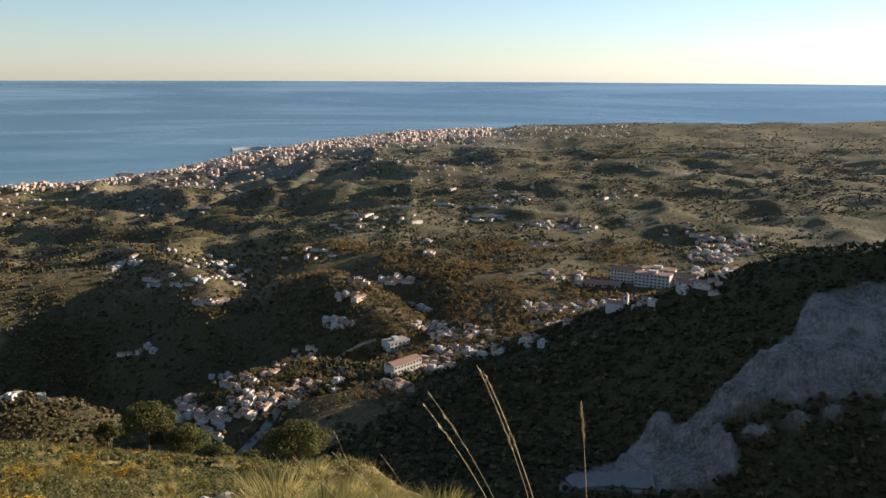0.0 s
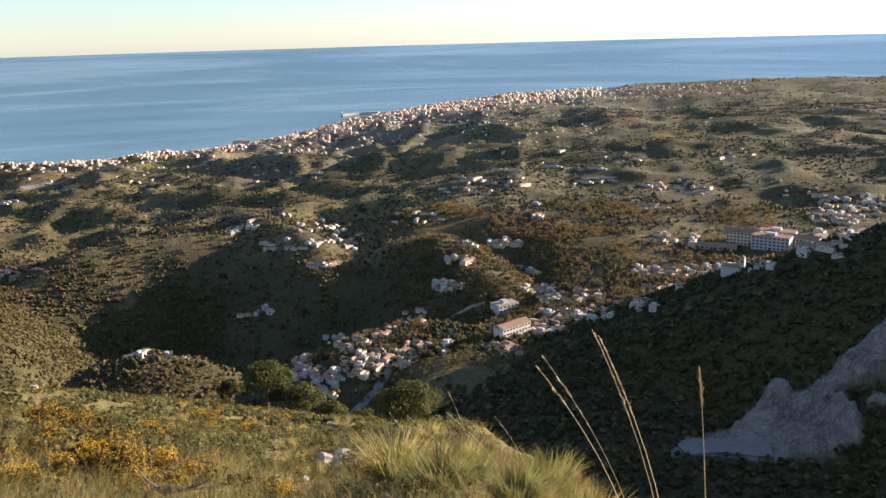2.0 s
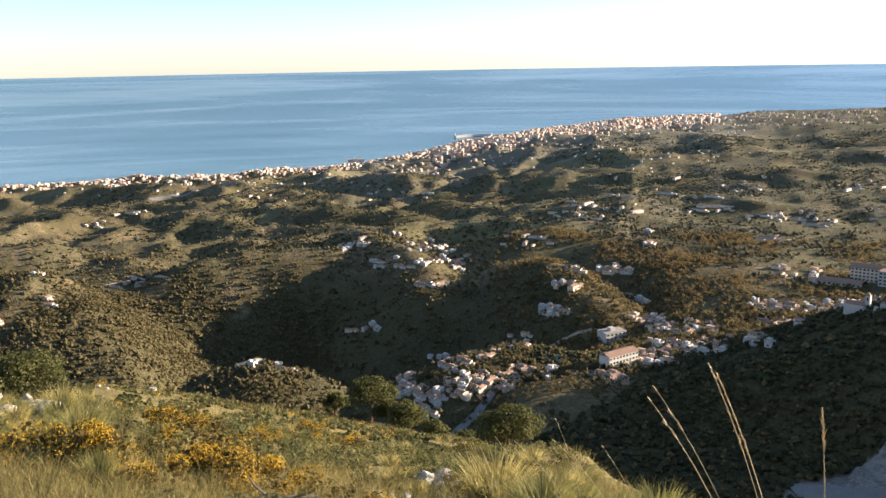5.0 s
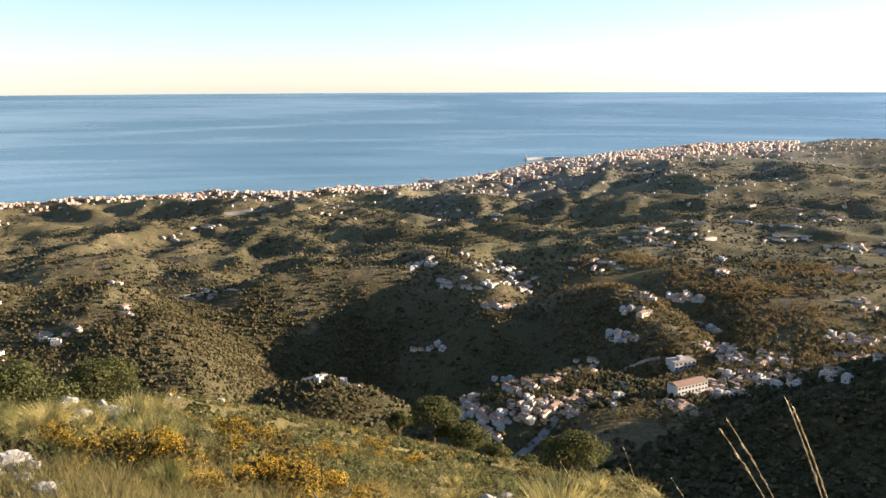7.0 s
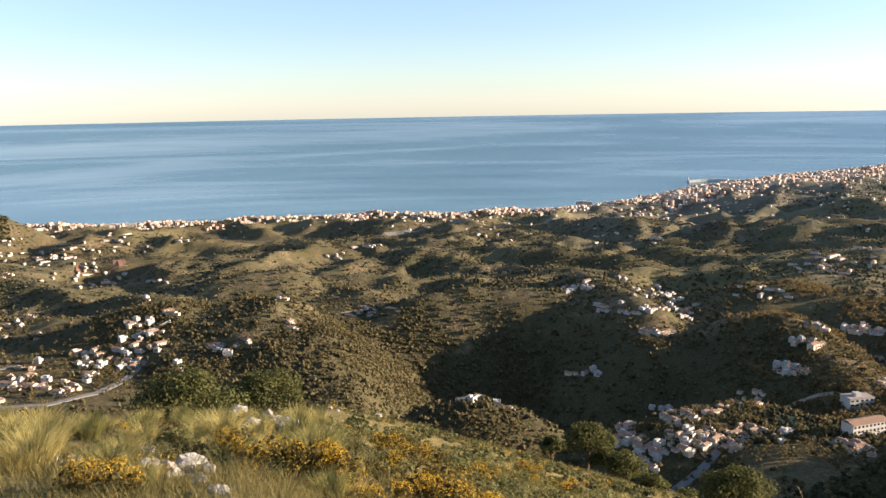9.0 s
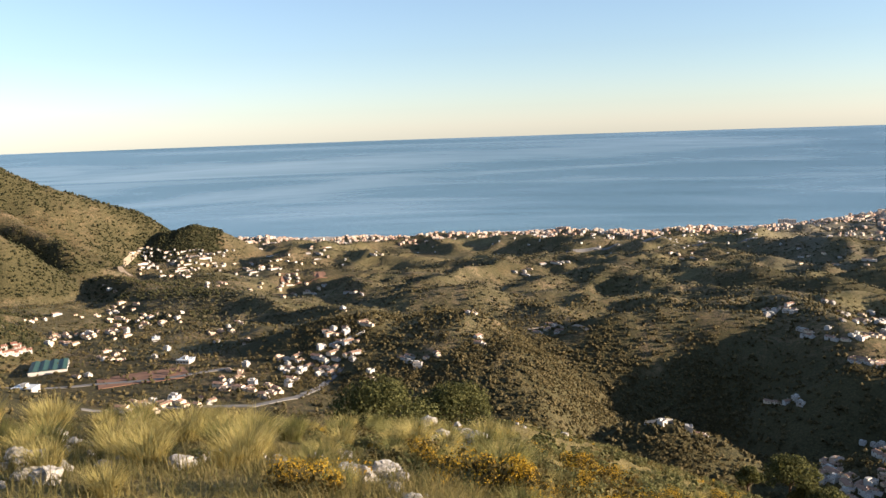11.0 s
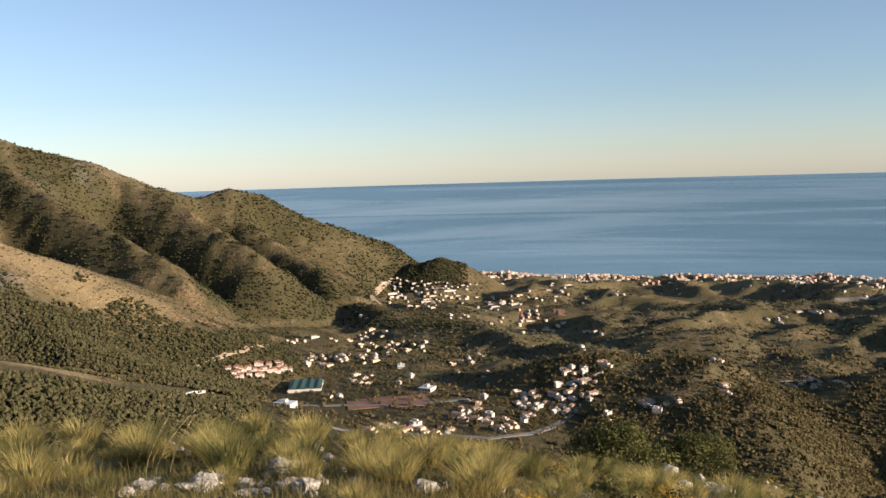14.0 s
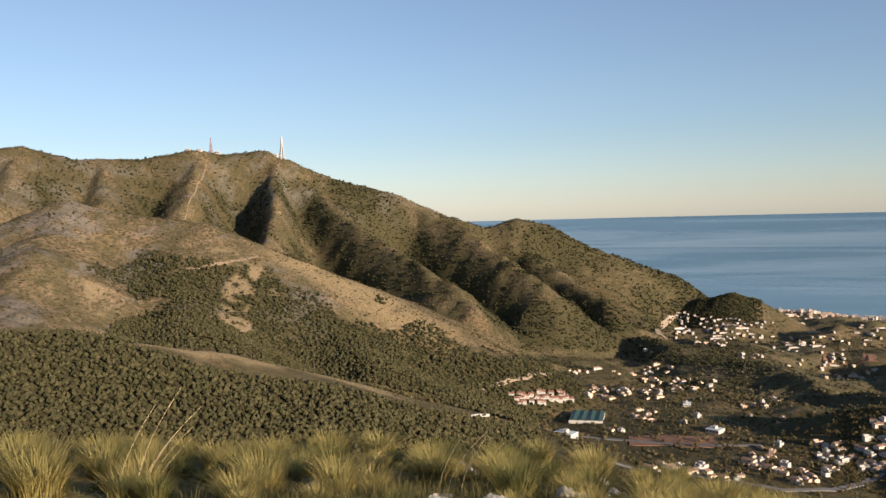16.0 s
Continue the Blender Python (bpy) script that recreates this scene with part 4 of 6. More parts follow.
def far_tower(name, label, w, d, h, wall, group):
    """A far apartment building with a stepped top."""
    bm = box(bmesh.new(), -w / 2, -d / 2, -6, w / 2, d / 2, h)
    box(bm, -w * 0.2, -d * 0.2, h, w * 0.15, d * 0.2, h + 2.5)
    box(bm, w / 2 - 0.02, -d * 0.3, -6, w * 0.62, d * 0.3, h * 0.8)
    ob = tagged(part(name, bm, wall, None), label, "apartment building", group)
    part("roof", box(bmesh.new(), -w / 2 + 0.4, -d / 2 + 0.4, h - 0.1, w / 2 - 0.4, d / 2 - 0.4, h + 0.3), M["flat"], ob, "flat terracotta roof")
    return ob


TAKEN = []


def free(x, y, gap):
    for u, v, g2 in TAKEN:
        if (u - x) ** 2 + (v - y) ** 2 < (gap + g2) ** 2:
            return False
    TAKEN.append((x, y, gap))
    return True


def turn_to_view(x, y, rnd, spread=50):
    """A heading in degrees that turns a front roughly to the hillside above."""
    return -math.degrees(math.atan2(x, y)) + rnd.uniform(-spread, spread)


HIDDEN = Matrix.Translation((0, 0, 0))


def settle(kinds, places, seed, gap, size=(0.8, 1.1), lie=None):
    """Sets houses of the given kinds on the places (bearing, distance or dip, spread in degrees, spread in metres or degrees, count). The first of a kind is the model itself."""
    rnd = random.Random(seed)
    for b, r, db, dr, n in places:
        done = tries = 0
        while done < n and tries < n * 12:
            tries += 1
            at = (meet if r < 0 else spot)(b + rnd.uniform(-db, db), r + rnd.uniform(-dr, dr))
            if at is None:
                continue
            x, y, z = at
            if z < sea_level(math.hypot(x, y)) + 0.5 and math.hypot(x, y) > 1500 or not free(x, y, gap * rnd.uniform(0.8, 1.3)):
                continue
            done += 1
            k = rnd.randrange(len(kinds))
            m = pose(x, y, z + 0.3, 0, 0, turn_to_view(x, y, rnd, 40) if lie is None else rnd.gauss(lie, 12) + rnd.choice((0, 0, 90)))
            ob, used = kinds[k]
            k2 = rnd.uniform(*size)
            made = copy_thing(ob, m) if used else ob
            made.matrix_basis = m
            made.scale = (k2 * rnd.uniform(0.85, 1.5), k2, k2 * rnd.uniform(0.65, 0.95))
            kinds[k] = (ob, True)


def kinds_of(*obs):
    return [(o, False) for o in obs]


# landmarks of the near village
def place(ob, b, r, turn, up=0.2):
    x, y, z = site(b, r)
    ob.matrix_basis = pose(x, y, z + up, 0, 0, turn)
    TAKEN.append((x, y, 14))
    return ob


place(block("school", "long white three-storey school with a clay roof", 27, 10, 3, M["white"], M["tile"], 9, True, "school"), -2.7, -19.8, 48)
place(block("school_annex", "white flat-roofed school building beside the yard", 20, 12, 2, M["white"], M["flat"], 5, False, "school"), -3.2, -18.3, 40)
for k, (b, r, tn, w, f) in enumerate([(12.2, -13.35, -24, 30, 4), (13.9, -13.6, -28, 34, 4), (15.7, -13.35, -30, 30, 3), (14.2, -12.95, -24, 34, 3), (10.6, -13.75, -18, 36, 1)]):
    place(block("apartment_block", "pale rendered apartment block with rows of windows", w, 14, f, M["white"] if k % 2 else M["cream"], M["tile"], 9, k % 2 == 0, "apartment building", "apartment blocks above the village"), b, r, tn)
church = thing("church", "white village church with a square bell tower", "church")
part("nave", box(bmesh.new(), -11, -5, -3, 9, 5, 8), M["white"], church)
part("roof", gable(bmesh.new(), 20, 10, 8, 2.6), M["tile"], church, "clay tile roof")
tower = part("bell_tower", box(bmesh.new(), 9, -2.6, -3, 14, 2.6, 17), M["white"], church)
bm = bmesh.new()
bmesh.ops.create_cone(bm, cap_ends=True, segments=4, radius1=3.7, radius2=0.1, depth=3.5, matrix=Matrix.Translation((11.5, 0, 18.75)) @ Matrix.Rotation(radians(45), 4, "Z"))
part("spire", bm, M["tile"], tower)
part("belfry_opening", box(bmesh.new(), 10.6, -2.7, 13, 12.4, -2.55, 15.5), M["glass"], tower)
place(church, 11.6, -15.3, -30)
church.scale = (0.6, 0.6, 0.7)

WHITE, CREAM, PINK, TILE = M["white"], M["cream"], M["pink"], M["tile"]
VILLAGE = lambda one, two: kinds_of(
    house_gabled(one, "whitewashed village house with a clay tile roof", 10, 7.5, 5.6, WHITE, TILE, 4, 2),
    house_gabled(one, "small cream cottage with a clay tile roof", 8, 6.5, 3.4, CREAM, TILE, 0, 2),
    house_gabled(one, "cream rendered house with a side terrace", 11, 8, 6.0, CREAM, TILE, 5, 2),
    house_flat(two, "whitewashed flat-roofed house with a roof room", 9, 8, 5.8, WHITE),
    house_flat(two, "low sand-coloured house with a walled roof terrace", 11, 7, 3.3, PINK))

STREET_LOW = [(-16.87, -21.23, 0.8, 0.66, 12), (-15.61, -22.59, 0.8, 0.66, 11), (-14.27, -19.97, 1.39, 0.33, 12), (-13.16, -20.95, 1.28, 0.36, 9),
    (-10.82, -21.15, 1.28, 0.4, 13), (-9.93, -18.63, 1.09, 0.33, 7), (-9.21, -20.23, 0.91, 0.29, 6), (-7.26, -20.47, 0.51, 0.29, 4), (-13.21, -21.86, 1.28, 0.36, 8),
    (-12.1, -19.37, 1.46, 0.29, 8)]
STREET_HIGH = [(-0.42, -19.24, 1.28, 0.33, 12), (-2.95, -20.6, 1.02, 0.26, 6), (-0.99, -16.86, 1.09, 0.33, 9), (0.53, -17.29, 1.39, 0.29, 11),
    (1.11, -18.49, 1.75, 0.36, 20), (-1.58, -19.51, 1.28, 0.29, 9), (3.01, -18.26, 1.02, 0.36, 11), (2.42, -17.0, 1.09, 0.33, 7), (5.79, -17.63, 1.39, 0.29, 8),
    (7.91, -15.49, 1.28, 0.26, 12), (6.46, -15.44, 1.02, 0.22, 5), (9.69, -15.3, 0.73, 0.26, 7), (11.42, -15.03, 1.39, 0.26, 9), (13.12, -14.75, 0.88, 0.22, 6),
    (7.58, -16.4, 1.75, 0.18, 7)]
UPPER = [(9.96, -13.69, 0.88, 0.18, 5), (16.69, -13.65, 1.02, 0.26, 9), (7.83, -13.23, 1.39, 0.26, 7), (18.06, -10.85, 1.75, 0.44, 30), (17.48, -11.49, 1.39, 0.29, 14),
    (19.4, -10.37, 0.73, 0.29, 9), (17.72, -12.56, 1.39, 0.26, 8), (-5.54, -13.69, 0.29, 0.15, 2), (-2.88, -13.73, 0.73, 0.18, 6), (-5.95, -14.79, 0.66, 0.22, 6),
    (-0.91, -11.53, 0.29, 0.66, 5), (-1.56, -15.39, 0.66, 0.33, 4), (-6.76, -16.62, 0.51, 0.15, 5)]
village = VILLAGE("house", "terrace_house")
settle(village, STREET_LOW, 31, 2.3, (0.40, 0.66), -22)
settle(village, [(b, d, db, dd, round(n * 1.1)) for b, d, db, dd, n in STREET_HIGH], 35, 2.3, (0.42, 0.72), -28)
settle(village, UPPER, 36, 3.0, (0.5, 0.85), -30)

HAMLET = [(-15.8, -12.12, 1.28, 0.29, 14), (-17.62, -11.27, 0.33, 0.15, 2), (-19.05, -13.3, 0.51, 0.36, 5), (-20.91, -12.06, 0.4, 0.33, 6), (-19.8, -11.86, 0.73, 0.26, 5),
    (-16.5, -13.23, 1.17, 0.36, 8), (-13.46, -13.29, 0.66, 0.47, 7), (-15.39, -14.69, 0.88, 0.15, 7), (-14.54, -12.8, 0.88, 0.47, 5), (-19.93, -17.58, 0.95, 0.15, 7),
    (-5.85, -13.61, 0.66, 0.18, 4), (-3.63, -13.65, 0.66, 0.15, 4), (-6.44, -14.81, 0.66, 0.18, 4), (-7.01, -16.49, 0.8, 0.15, 4)]
HILLOCK = [(-51.77, -15.06, 0.88, 0.58, 10), (-52.19, -16.1, 0.33, 0.26, 3), (-49.25, -14.94, 1.46, 0.36, 8), (-49.12, -13.18, 0.73, 0.26, 6),
    (-48.83, -13.94, 1.28, 0.18, 5), (-49.99, -15.79, 0.66, 0.18, 4), (-44.38, -15.31, 0.66, 0.33, 4), (-42.93, -15.25, 0.66, 0.15, 2), (-46.8, -16.04, 0.4, 0.18, 2),
    (-47.19, -12.52, 0.15, 0.18, 2), (-55.66, -12.05, 0.73, 0.26, 3), (-48.5, -11.7, 0.33, 0.15, 2), (-34.87, -13.29, 1.02, 0.29, 6), (-39.58, -14.15, 0.22, 0.11, 2),
    (-40.4, -12.25, 0.51, 0.18, 2)]
KNOLL = [(-25.4, 570, 0.5, 4, 2), (-27.6, 562, 0.6, 4, 1)]
country = kinds_of(
    house_gabled("country_house", "white country house with a clay tile roof", 12, 8, 4.6, WHITE, TILE, 5, 2, "country houses"),
    house_gabled("country_house", "cream farmhouse with a low side wing", 14, 8, 3.8, CREAM, TILE, 6, 2, "country houses"),
    house_flat("country_house", "white flat-roofed country house", 11, 8, 5.5, WHITE, "country houses"))
settle(country, HAMLET, 32, 3.4, (0.42, 0.68), -20)
settle(country, HILLOCK + KNOLL, 37, 3.0, (0.42, 0.68), 5)

ROADSIDE = [(-61.79, -16.61, 1.09, 0.29, 6), (-59.87, -16.62, 1.09, 0.29, 6), (-57.99, -16.74, 0.66, 0.26, 4), (-56.3, -15.87, 1.02, 0.36, 6),
    (-54.33, -16.08, 1.02, 0.36, 5), (-55.79, -15.1, 1.02, 0.26, 4), (-52.09, -14.89, 0.8, 0.51, 6), (-53.37, -16.72, 0.73, 0.26, 4), (-55.94, -13.28, 1.39, 0.29, 3),
    (-65.31, -14.14, 0.66, 0.26, 3), (-60.17, -13.47, 0.51, 0.29, 2)]
VALE = [(-67.06, -10.62, 1.02, 0.18, 6), (-64.92, -12.1, 2.01, 0.33, 18), (-63.82, -11.02, 1.39, 0.44, 9), (-61.99, -11.62, 1.02, 0.58, 11),
    (-62.4, -10.43, 1.02, 0.26, 8), (-59.8, -11.39, 1.39, 0.33, 10), (-63.51, -13.3, 1.02, 0.33, 9), (-56.59, -12.3, 1.02, 0.33, 4), (-62.73, -9.16, 0.66, 0.26, 3),
    (-58.84, -8.75, 1.02, 0.29, 8), (-56.56, -9.56, 0.66, 0.26, 5), (-65.99, -11.69, 0.73, 0.22, 6)]
vale = VILLAGE("cottage", "villa_with_terrace")
settle(vale, ROADSIDE, 33, 3.4, (0.45, 0.72), 8)
settle(vale, VALE, 38, 3.4, (0.42, 0.68), 8)

TERRACES = [(-60.43, -7.01, 1.28, 0.18, 9), (-59.06, -7.63, 2.01, 0.44, 30), (-57.38, -8.3, 1.39, 0.29, 14), (-60.54, -8.07, 0.66, 0.36, 8),
    (-53.25, -9.61, 2.12, 0.55, 16), (-54.27, -8.8, 1.02, 0.26, 7), (-51.13, -10.18, 1.75, 0.44, 9), (-50.21, -7.99, 1.02, 0.51, 7), (-56.54, -7.66, 0.91, 0.22, 6)]
PLAIN = [(-51.9, -8.53, 2.01, 0.29, 12), (-46.2, -8.05, 0.51, 0.15, 3), (-36.61, -9.62, 0.66, 0.15, 5), (-34.36, -9.14, 1.02, 0.11, 4), (-47.74, -10.6, 0.51, 0.11, 4),
    (-17.66, -8.73, 2.19, 0.44, 9), (-25.75, -8.57, 1.46, 0.36, 6), (-4.77, -9.87, 2.55, 0.55, 12), (-8.88, -11.82, 1.82, 0.44, 7)]
PLAIN_EAST = [(7.0, -9.85, 2.12, 0.26, 16), (2.69, -9.53, 1.39, 0.26, 11), (9.11, -10.1, 1.02, 0.26, 9), (6.33, -11.3, 0.66, 0.18, 5), (0.85, -8.25, 5.11, 0.73, 22),
    (5.53, -8.15, 0.33, 0.11, 3), (11.39, -7.84, 2.12, 0.33, 8), (14.14, -9.67, 2.19, 0.73, 9), (-3.97, -9.84, 2.19, 0.51, 9)]
FAR_SUBURB = [(-53, 1900, 2.5, 200, 8), (-8, 1700, 7, 260, 8), (4, 1900, 6, 300, 10), (15, 1700, 7, 300, 10), (20, 2400, 6, 350, 8)]
suburb = kinds_of(
    far_house("villa", "white villa with a clay tile roof", 12, 9, 6, WHITE, TILE, "villas on the plain"),
    far_house("villa", "cream villa with a clay tile roof", 16, 9, 6, CREAM, TILE, "villas on the plain"),
    far_house("villa", "long white terrace of homes", 26, 9, 6, WHITE, TILE, "villas on the plain"))
settle(suburb, TERRACES, 34, 4.2, (0.38, 0.66), -15)
settle(suburb, PLAIN, 39, 4.0, (0.3, 0.5), -15)
settle(suburb, PLAIN_EAST + FAR_SUBURB, 40, 4.5, (0.32, 0.58), -15)

# the coastal town
TOWERS = lambda: kinds_of(
    far_tower("apartment_tower", "tall sand-coloured apartment tower by the sea", 15, 13, 24, PINK, "town blocks by the sea"),
    far_tower("apartment_tower", "white apartment tower by the sea", 14, 12, 19, WHITE, "town blocks by the sea"),
    far_tower("apartment_tower", "cream slab of seaside apartments", 30, 12, 15, CREAM, "town blocks by the sea"))
LOW = lambda: kinds_of(
    far_tower("town_building", "sand-coloured low town building", 20, 14, 12, PINK, "low town buildings"),
    far_tower("town_building", "white low town building", 18, 14, 9, WHITE, "low town buildings"),
    far_house("town_house", "white terraced houses with clay roofs", 26, 11, 8, WHITE, TILE, "low town buildings"),
    far_tower("town_building", "cream long town building", 34, 13, 11, CREAM, "low town buildings"))


def shore_places(stretch, n, inland0, inland1, seed):
    """Places a given way inland from the shore."""
    rnd = random.Random(seed)
    out = []
    for _ in range(n):
        b = rnd.uniform(*stretch)
        out.append((b, float(coast(b)) - rnd.uniform(inland0, inland1), 0.05, 5, 1))
    return out


settle(TOWERS(), shore_places((-18, 1.5), 130, 20, 170, 41) + shore_places((-32, -18), 10, 40, 160, 43), 44, 6, (0.34, 0.58), -22)
settle(LOW(), shore_places((-19, 2.5), 80, 40, 380, 45) + shore_places((-33, -18), 46, 50, 220, 47) + shore_places((-55, -47), 50, 60, 260, 48) + shore_places((-47, -33), 22, 60, 260, 49), 51, 5, (0.26, 0.46), -22)


def town_mass(name, label, places, seed, wide, tall, material):
    """The crowded far quarters of the town, too small to pick apart, as one mesh."""
    rnd = np.random.default_rng(seed)
    b, r = places
    x, y = polar(b, r)
    z = height(x, y)
    n = len(b)
    w, d, h = rnd.uniform(*wide, n), rnd.uniform(*wide, n), rnd.uniform(*tall, n)
    a = np.radians(-22 + rnd.normal(0, 12, n))
    cor = np.array([(-1, -1, 0), (1, -1, 0), (1, 1, 0), (-1, 1, 0), (-1, -1, 1), (1, -1, 1), (1, 1, 1), (-1, 1, 1)], float)
    px, py = cor[None, :, 0] * w[:, None] / 2, cor[None, :, 1] * d[:, None] / 2
    co = np.stack([x[:, None] + px * np.cos(a)[:, None] - py * np.sin(a)[:, None], y[:, None] + px * np.sin(a)[:, None] + py * np.cos(a)[:, None],
                   z[:, None] - 3 + cor[None, :, 2] * (h + 3)[:, None]], -1).reshape(-1, 3)
    f = np.array([(4, 5, 6, 7), (0, 1, 5, 4), (1, 2, 6, 5), (2, 3, 7, 6), (3, 0, 4, 7)])
    fa = (f[None] + 8 * np.arange(n)[:, None, None]).reshape(-1, 4)
    return tagged(under_np(name, co, fa, material), label, "town", kind="stuff")


def inland(b, way):
    return b, coast(b) - way


def under_np(name, co, fa, material):
    me = np_mesh(name, co, fa, None, False)
    me.materials.append(material)
    return new(name, me)


g = np.random.default_rng(60)
town_mass("town_quarter", "crowded pale sand-coloured buildings of the coastal town", inland(g.uniform(-15, 3, 1300), 40 + 580 * g.random(1300) ** 1.3), 61, (5, 12), (5, 12), M["mass"])
town_mass("outer_quarter", "scattered pale buildings at the edge of the town", inland(g.uniform(-18, 12, 620), 250 + 700 * g.random(620) ** 1.3), 62, (4, 8), (2.5, 5), M["mass"])
town_mass("shore_quarter", "pale resort buildings along the shore", inland(g.uniform(-55, -14, 1700), 40 + 250 * g.random(1700) ** 1.6), 63, (4, 9), (3, 7), M["mass"])
for k in range(3):
    b, r = g.uniform(-56, 27, 340), np.sqrt(g.uniform(1650 ** 2, (2300, 2800, 3200)[k] ** 2, 340))
    keep = fbm(*[v / 260 for v in polar(b, r)], 3) > g.uniform(-0.3, 0.2, 340)
    town_mass(("scattered_farms", "scattered_homes", "distant_homes")[k], "small white houses scattered over the plain", (b[keep], np.minimum(r, coast(b) - 80)[keep]), 67 + k, (2.5, 5), (1.6, 3), M["white_far"])
hotel = place(block("hotel", "long white seaside hotel", 70, 18, 4, M["white"], M["flat"], 10, False, "hotel"), -49.7, float(coast(-49.7)) - 190, 45)
place(block("hotel", "white hotel block on the shore", 44, 20, 6, M["white"], M["flat"], 8, False, "hotel"), -20.1, float(coast(-20.1)) - 60, 20)

# harbour mole
mole = thing("breakwater", "pale stone harbour breakwater reaching into the sea", "breakwater")
x0, y0 = polar(-13.6, float(coast(-13.6)) + 150)
x1, y1 = polar(-11.2, float(coast(-11.2)) + 60)
zz = float(sea_level(math.hypot(x0, y0)))
bm = bmesh.new()
pts = [Vector((x0 + (x1 - x0) * t, y0 + (y1 - y0) * t + 18 * math.sin(math.pi * t), 0)) for t in [k / 14 for k in range(15)]]
rows = []
for k, p0 in enumerate(pts):
    d = (pts[min(k + 1, 14)] - pts[max(k - 1, 0)]).normalized()
    s = Vector((-d.y, d.x, 0))
    level = float(sea_level(math.hypot(p0.x, p0.y)))
    rows.append([bm.verts.new((p0.x + s.x * o, p0.y + s.y * o, level + h)) for o, h in ((-11, -5), (-6, 7), (6, 7), (11, -5))])
for r0, r1 in zip(rows, rows[1:]):
    for i in range(3):
        bm.faces.new((r0[i], r0[i + 1], r1[i + 1], r1[i]))
bm.faces.new(rows[0])
bm.faces.new(list(reversed(rows[-1])))
bmesh.ops.recalc_face_normals(bm, faces=bm.faces)
part("sea_wall", bm, M["concrete"], mole)
light = thing("harbour_light", "small white harbour light on the breakwater", "beacon")
bm = tube(bmesh.new(), [(0, 0, 0), (0, 0, 9), (0, 0, 9.5), (0, 0, 11)], [2.0, 1.6, 1.2, 1.0], 10)
part("tower", bm, M["white"], light)
light.matrix_basis = pose(pts[0].x, pts[0].y, zz + 6)

# works and terraces in the nearer vale
shed = thing("warehouse", "long white warehouse with dark green ridged roofs", "warehouse")
part("wall", box(bmesh.new(), -26, -16, -3, 26, 16, 6), M["white"], shed)
for i in range(4):
    bm = gable(bmesh.new(), 52, 7.6, 6.1, 1.8, 0.1)
    bmesh.ops.translate(bm, verts=bm.verts, vec=(0, -12 + i * 8, 0))
    part("roof_bay", bm, M["greenroof"], shed)
for i in range(6):
    part("loading_door", box(bmesh.new(), -22 + i * 8, -16.1, 0, -18 + i * 8, -15.95, 4), M["glass"], shed)
place(shed, -66.8, -13.6, 152)
shed.scale = (0.8, 1.05, 0.7)
for b, r, w, tn in ((-68.2, -14.6, 18, 35), (-60.5, -12.62, 8, 60), (-58.8, -14.2, 13, 30)):
    place(block("workshop", "plain white flat-roofed workshop building", w, 12, 1, M["white"], M["paleroof"], 4, False, "workshop", "workshops in the vale"), b, r, tn)
row = house_gabled("row_house", "terraced house with bright red clay roof", 7.4, 9, 5.4, WHITE, M["red_tile"], 0, 2, "red-roofed terrace")
first = True
for k in range(3):
    for i in range(9):
        x, y, z = site(-71.7 + i * 0.43 + k * 0.23 + 0.12 * math.sin(i * 2.1 + k), -12.22 - k * 0.24 + i * 0.03 + 0.05 * math.sin(i * 3.7 + k * 1.3))
        m = pose(x, y, z + 0.3, 0, 0, 70)
        TAKEN.append((x, y, 4))
        if first:
            row.matrix_basis, first = m, False
            row.scale = (0.75, 0.85, 0.5)
        else:
            copy_thing(row, m).scale = (0.75, 0.85, 0.5)


# garden trees among the houses
def garden_trees(name, label, n, b0, b1, r0, r1, seed):
    x, y, z, b, r, p, cov, g = sow(n, b0, b1, r0, r1, seed)
    T = np.array([(u, v) for u, v, _ in TAKEN])
    away = np.array([np.min((T[:, 0] - u) ** 2 + (T[:, 1] - v) ** 2) for u, v in zip(x, y)])
    keep = (away > 9) & (away < 900) & (cov[0] < 0.95)
    x, y, z = x[keep], y[keep], z[keep]
    return leafy_woods(name, label, M["wood"], leafy(x, y, z - 0.3, g.uniform(1.6, 4.6, len(x)), 1.25, 26, seed + 1))


garden_trees("village_trees", "garden trees and cypresses among the village houses", 6500, -17, 15, 455, 830, 64)
garden_trees("vale_trees", "garden trees among the scattered white houses", 1500, -75, -46, 650, 1080, 66)


# the lit wood behind the village
x, y, z, b, r, p, cov, g = sow(9000, -11, 14, 610, 1040, 29)
T = np.array([(u, v) for u, v, _ in TAKEN])
away = np.array([np.min((T[:, 0] - u) ** 2 + (T[:, 1] - v) ** 2) for u, v in zip(x, y)])
keep = (away > 110) & (fbm(x / 48, y / 48, 4) > g.uniform(-0.25, 0.35, len(x))) & (r > np.interp(b, EDGE_B, EDGE_R) + 30)
x, y, z = x[keep], y[keep], z[keep]
leafy_woods("hill_wood", "sunlit olive-brown trees on the hill behind the village", M["russet_lit"], leafy(x, y, z - 0.3, g.uniform(2.2, 5.2, len(x)), 1.25, 26, 30))


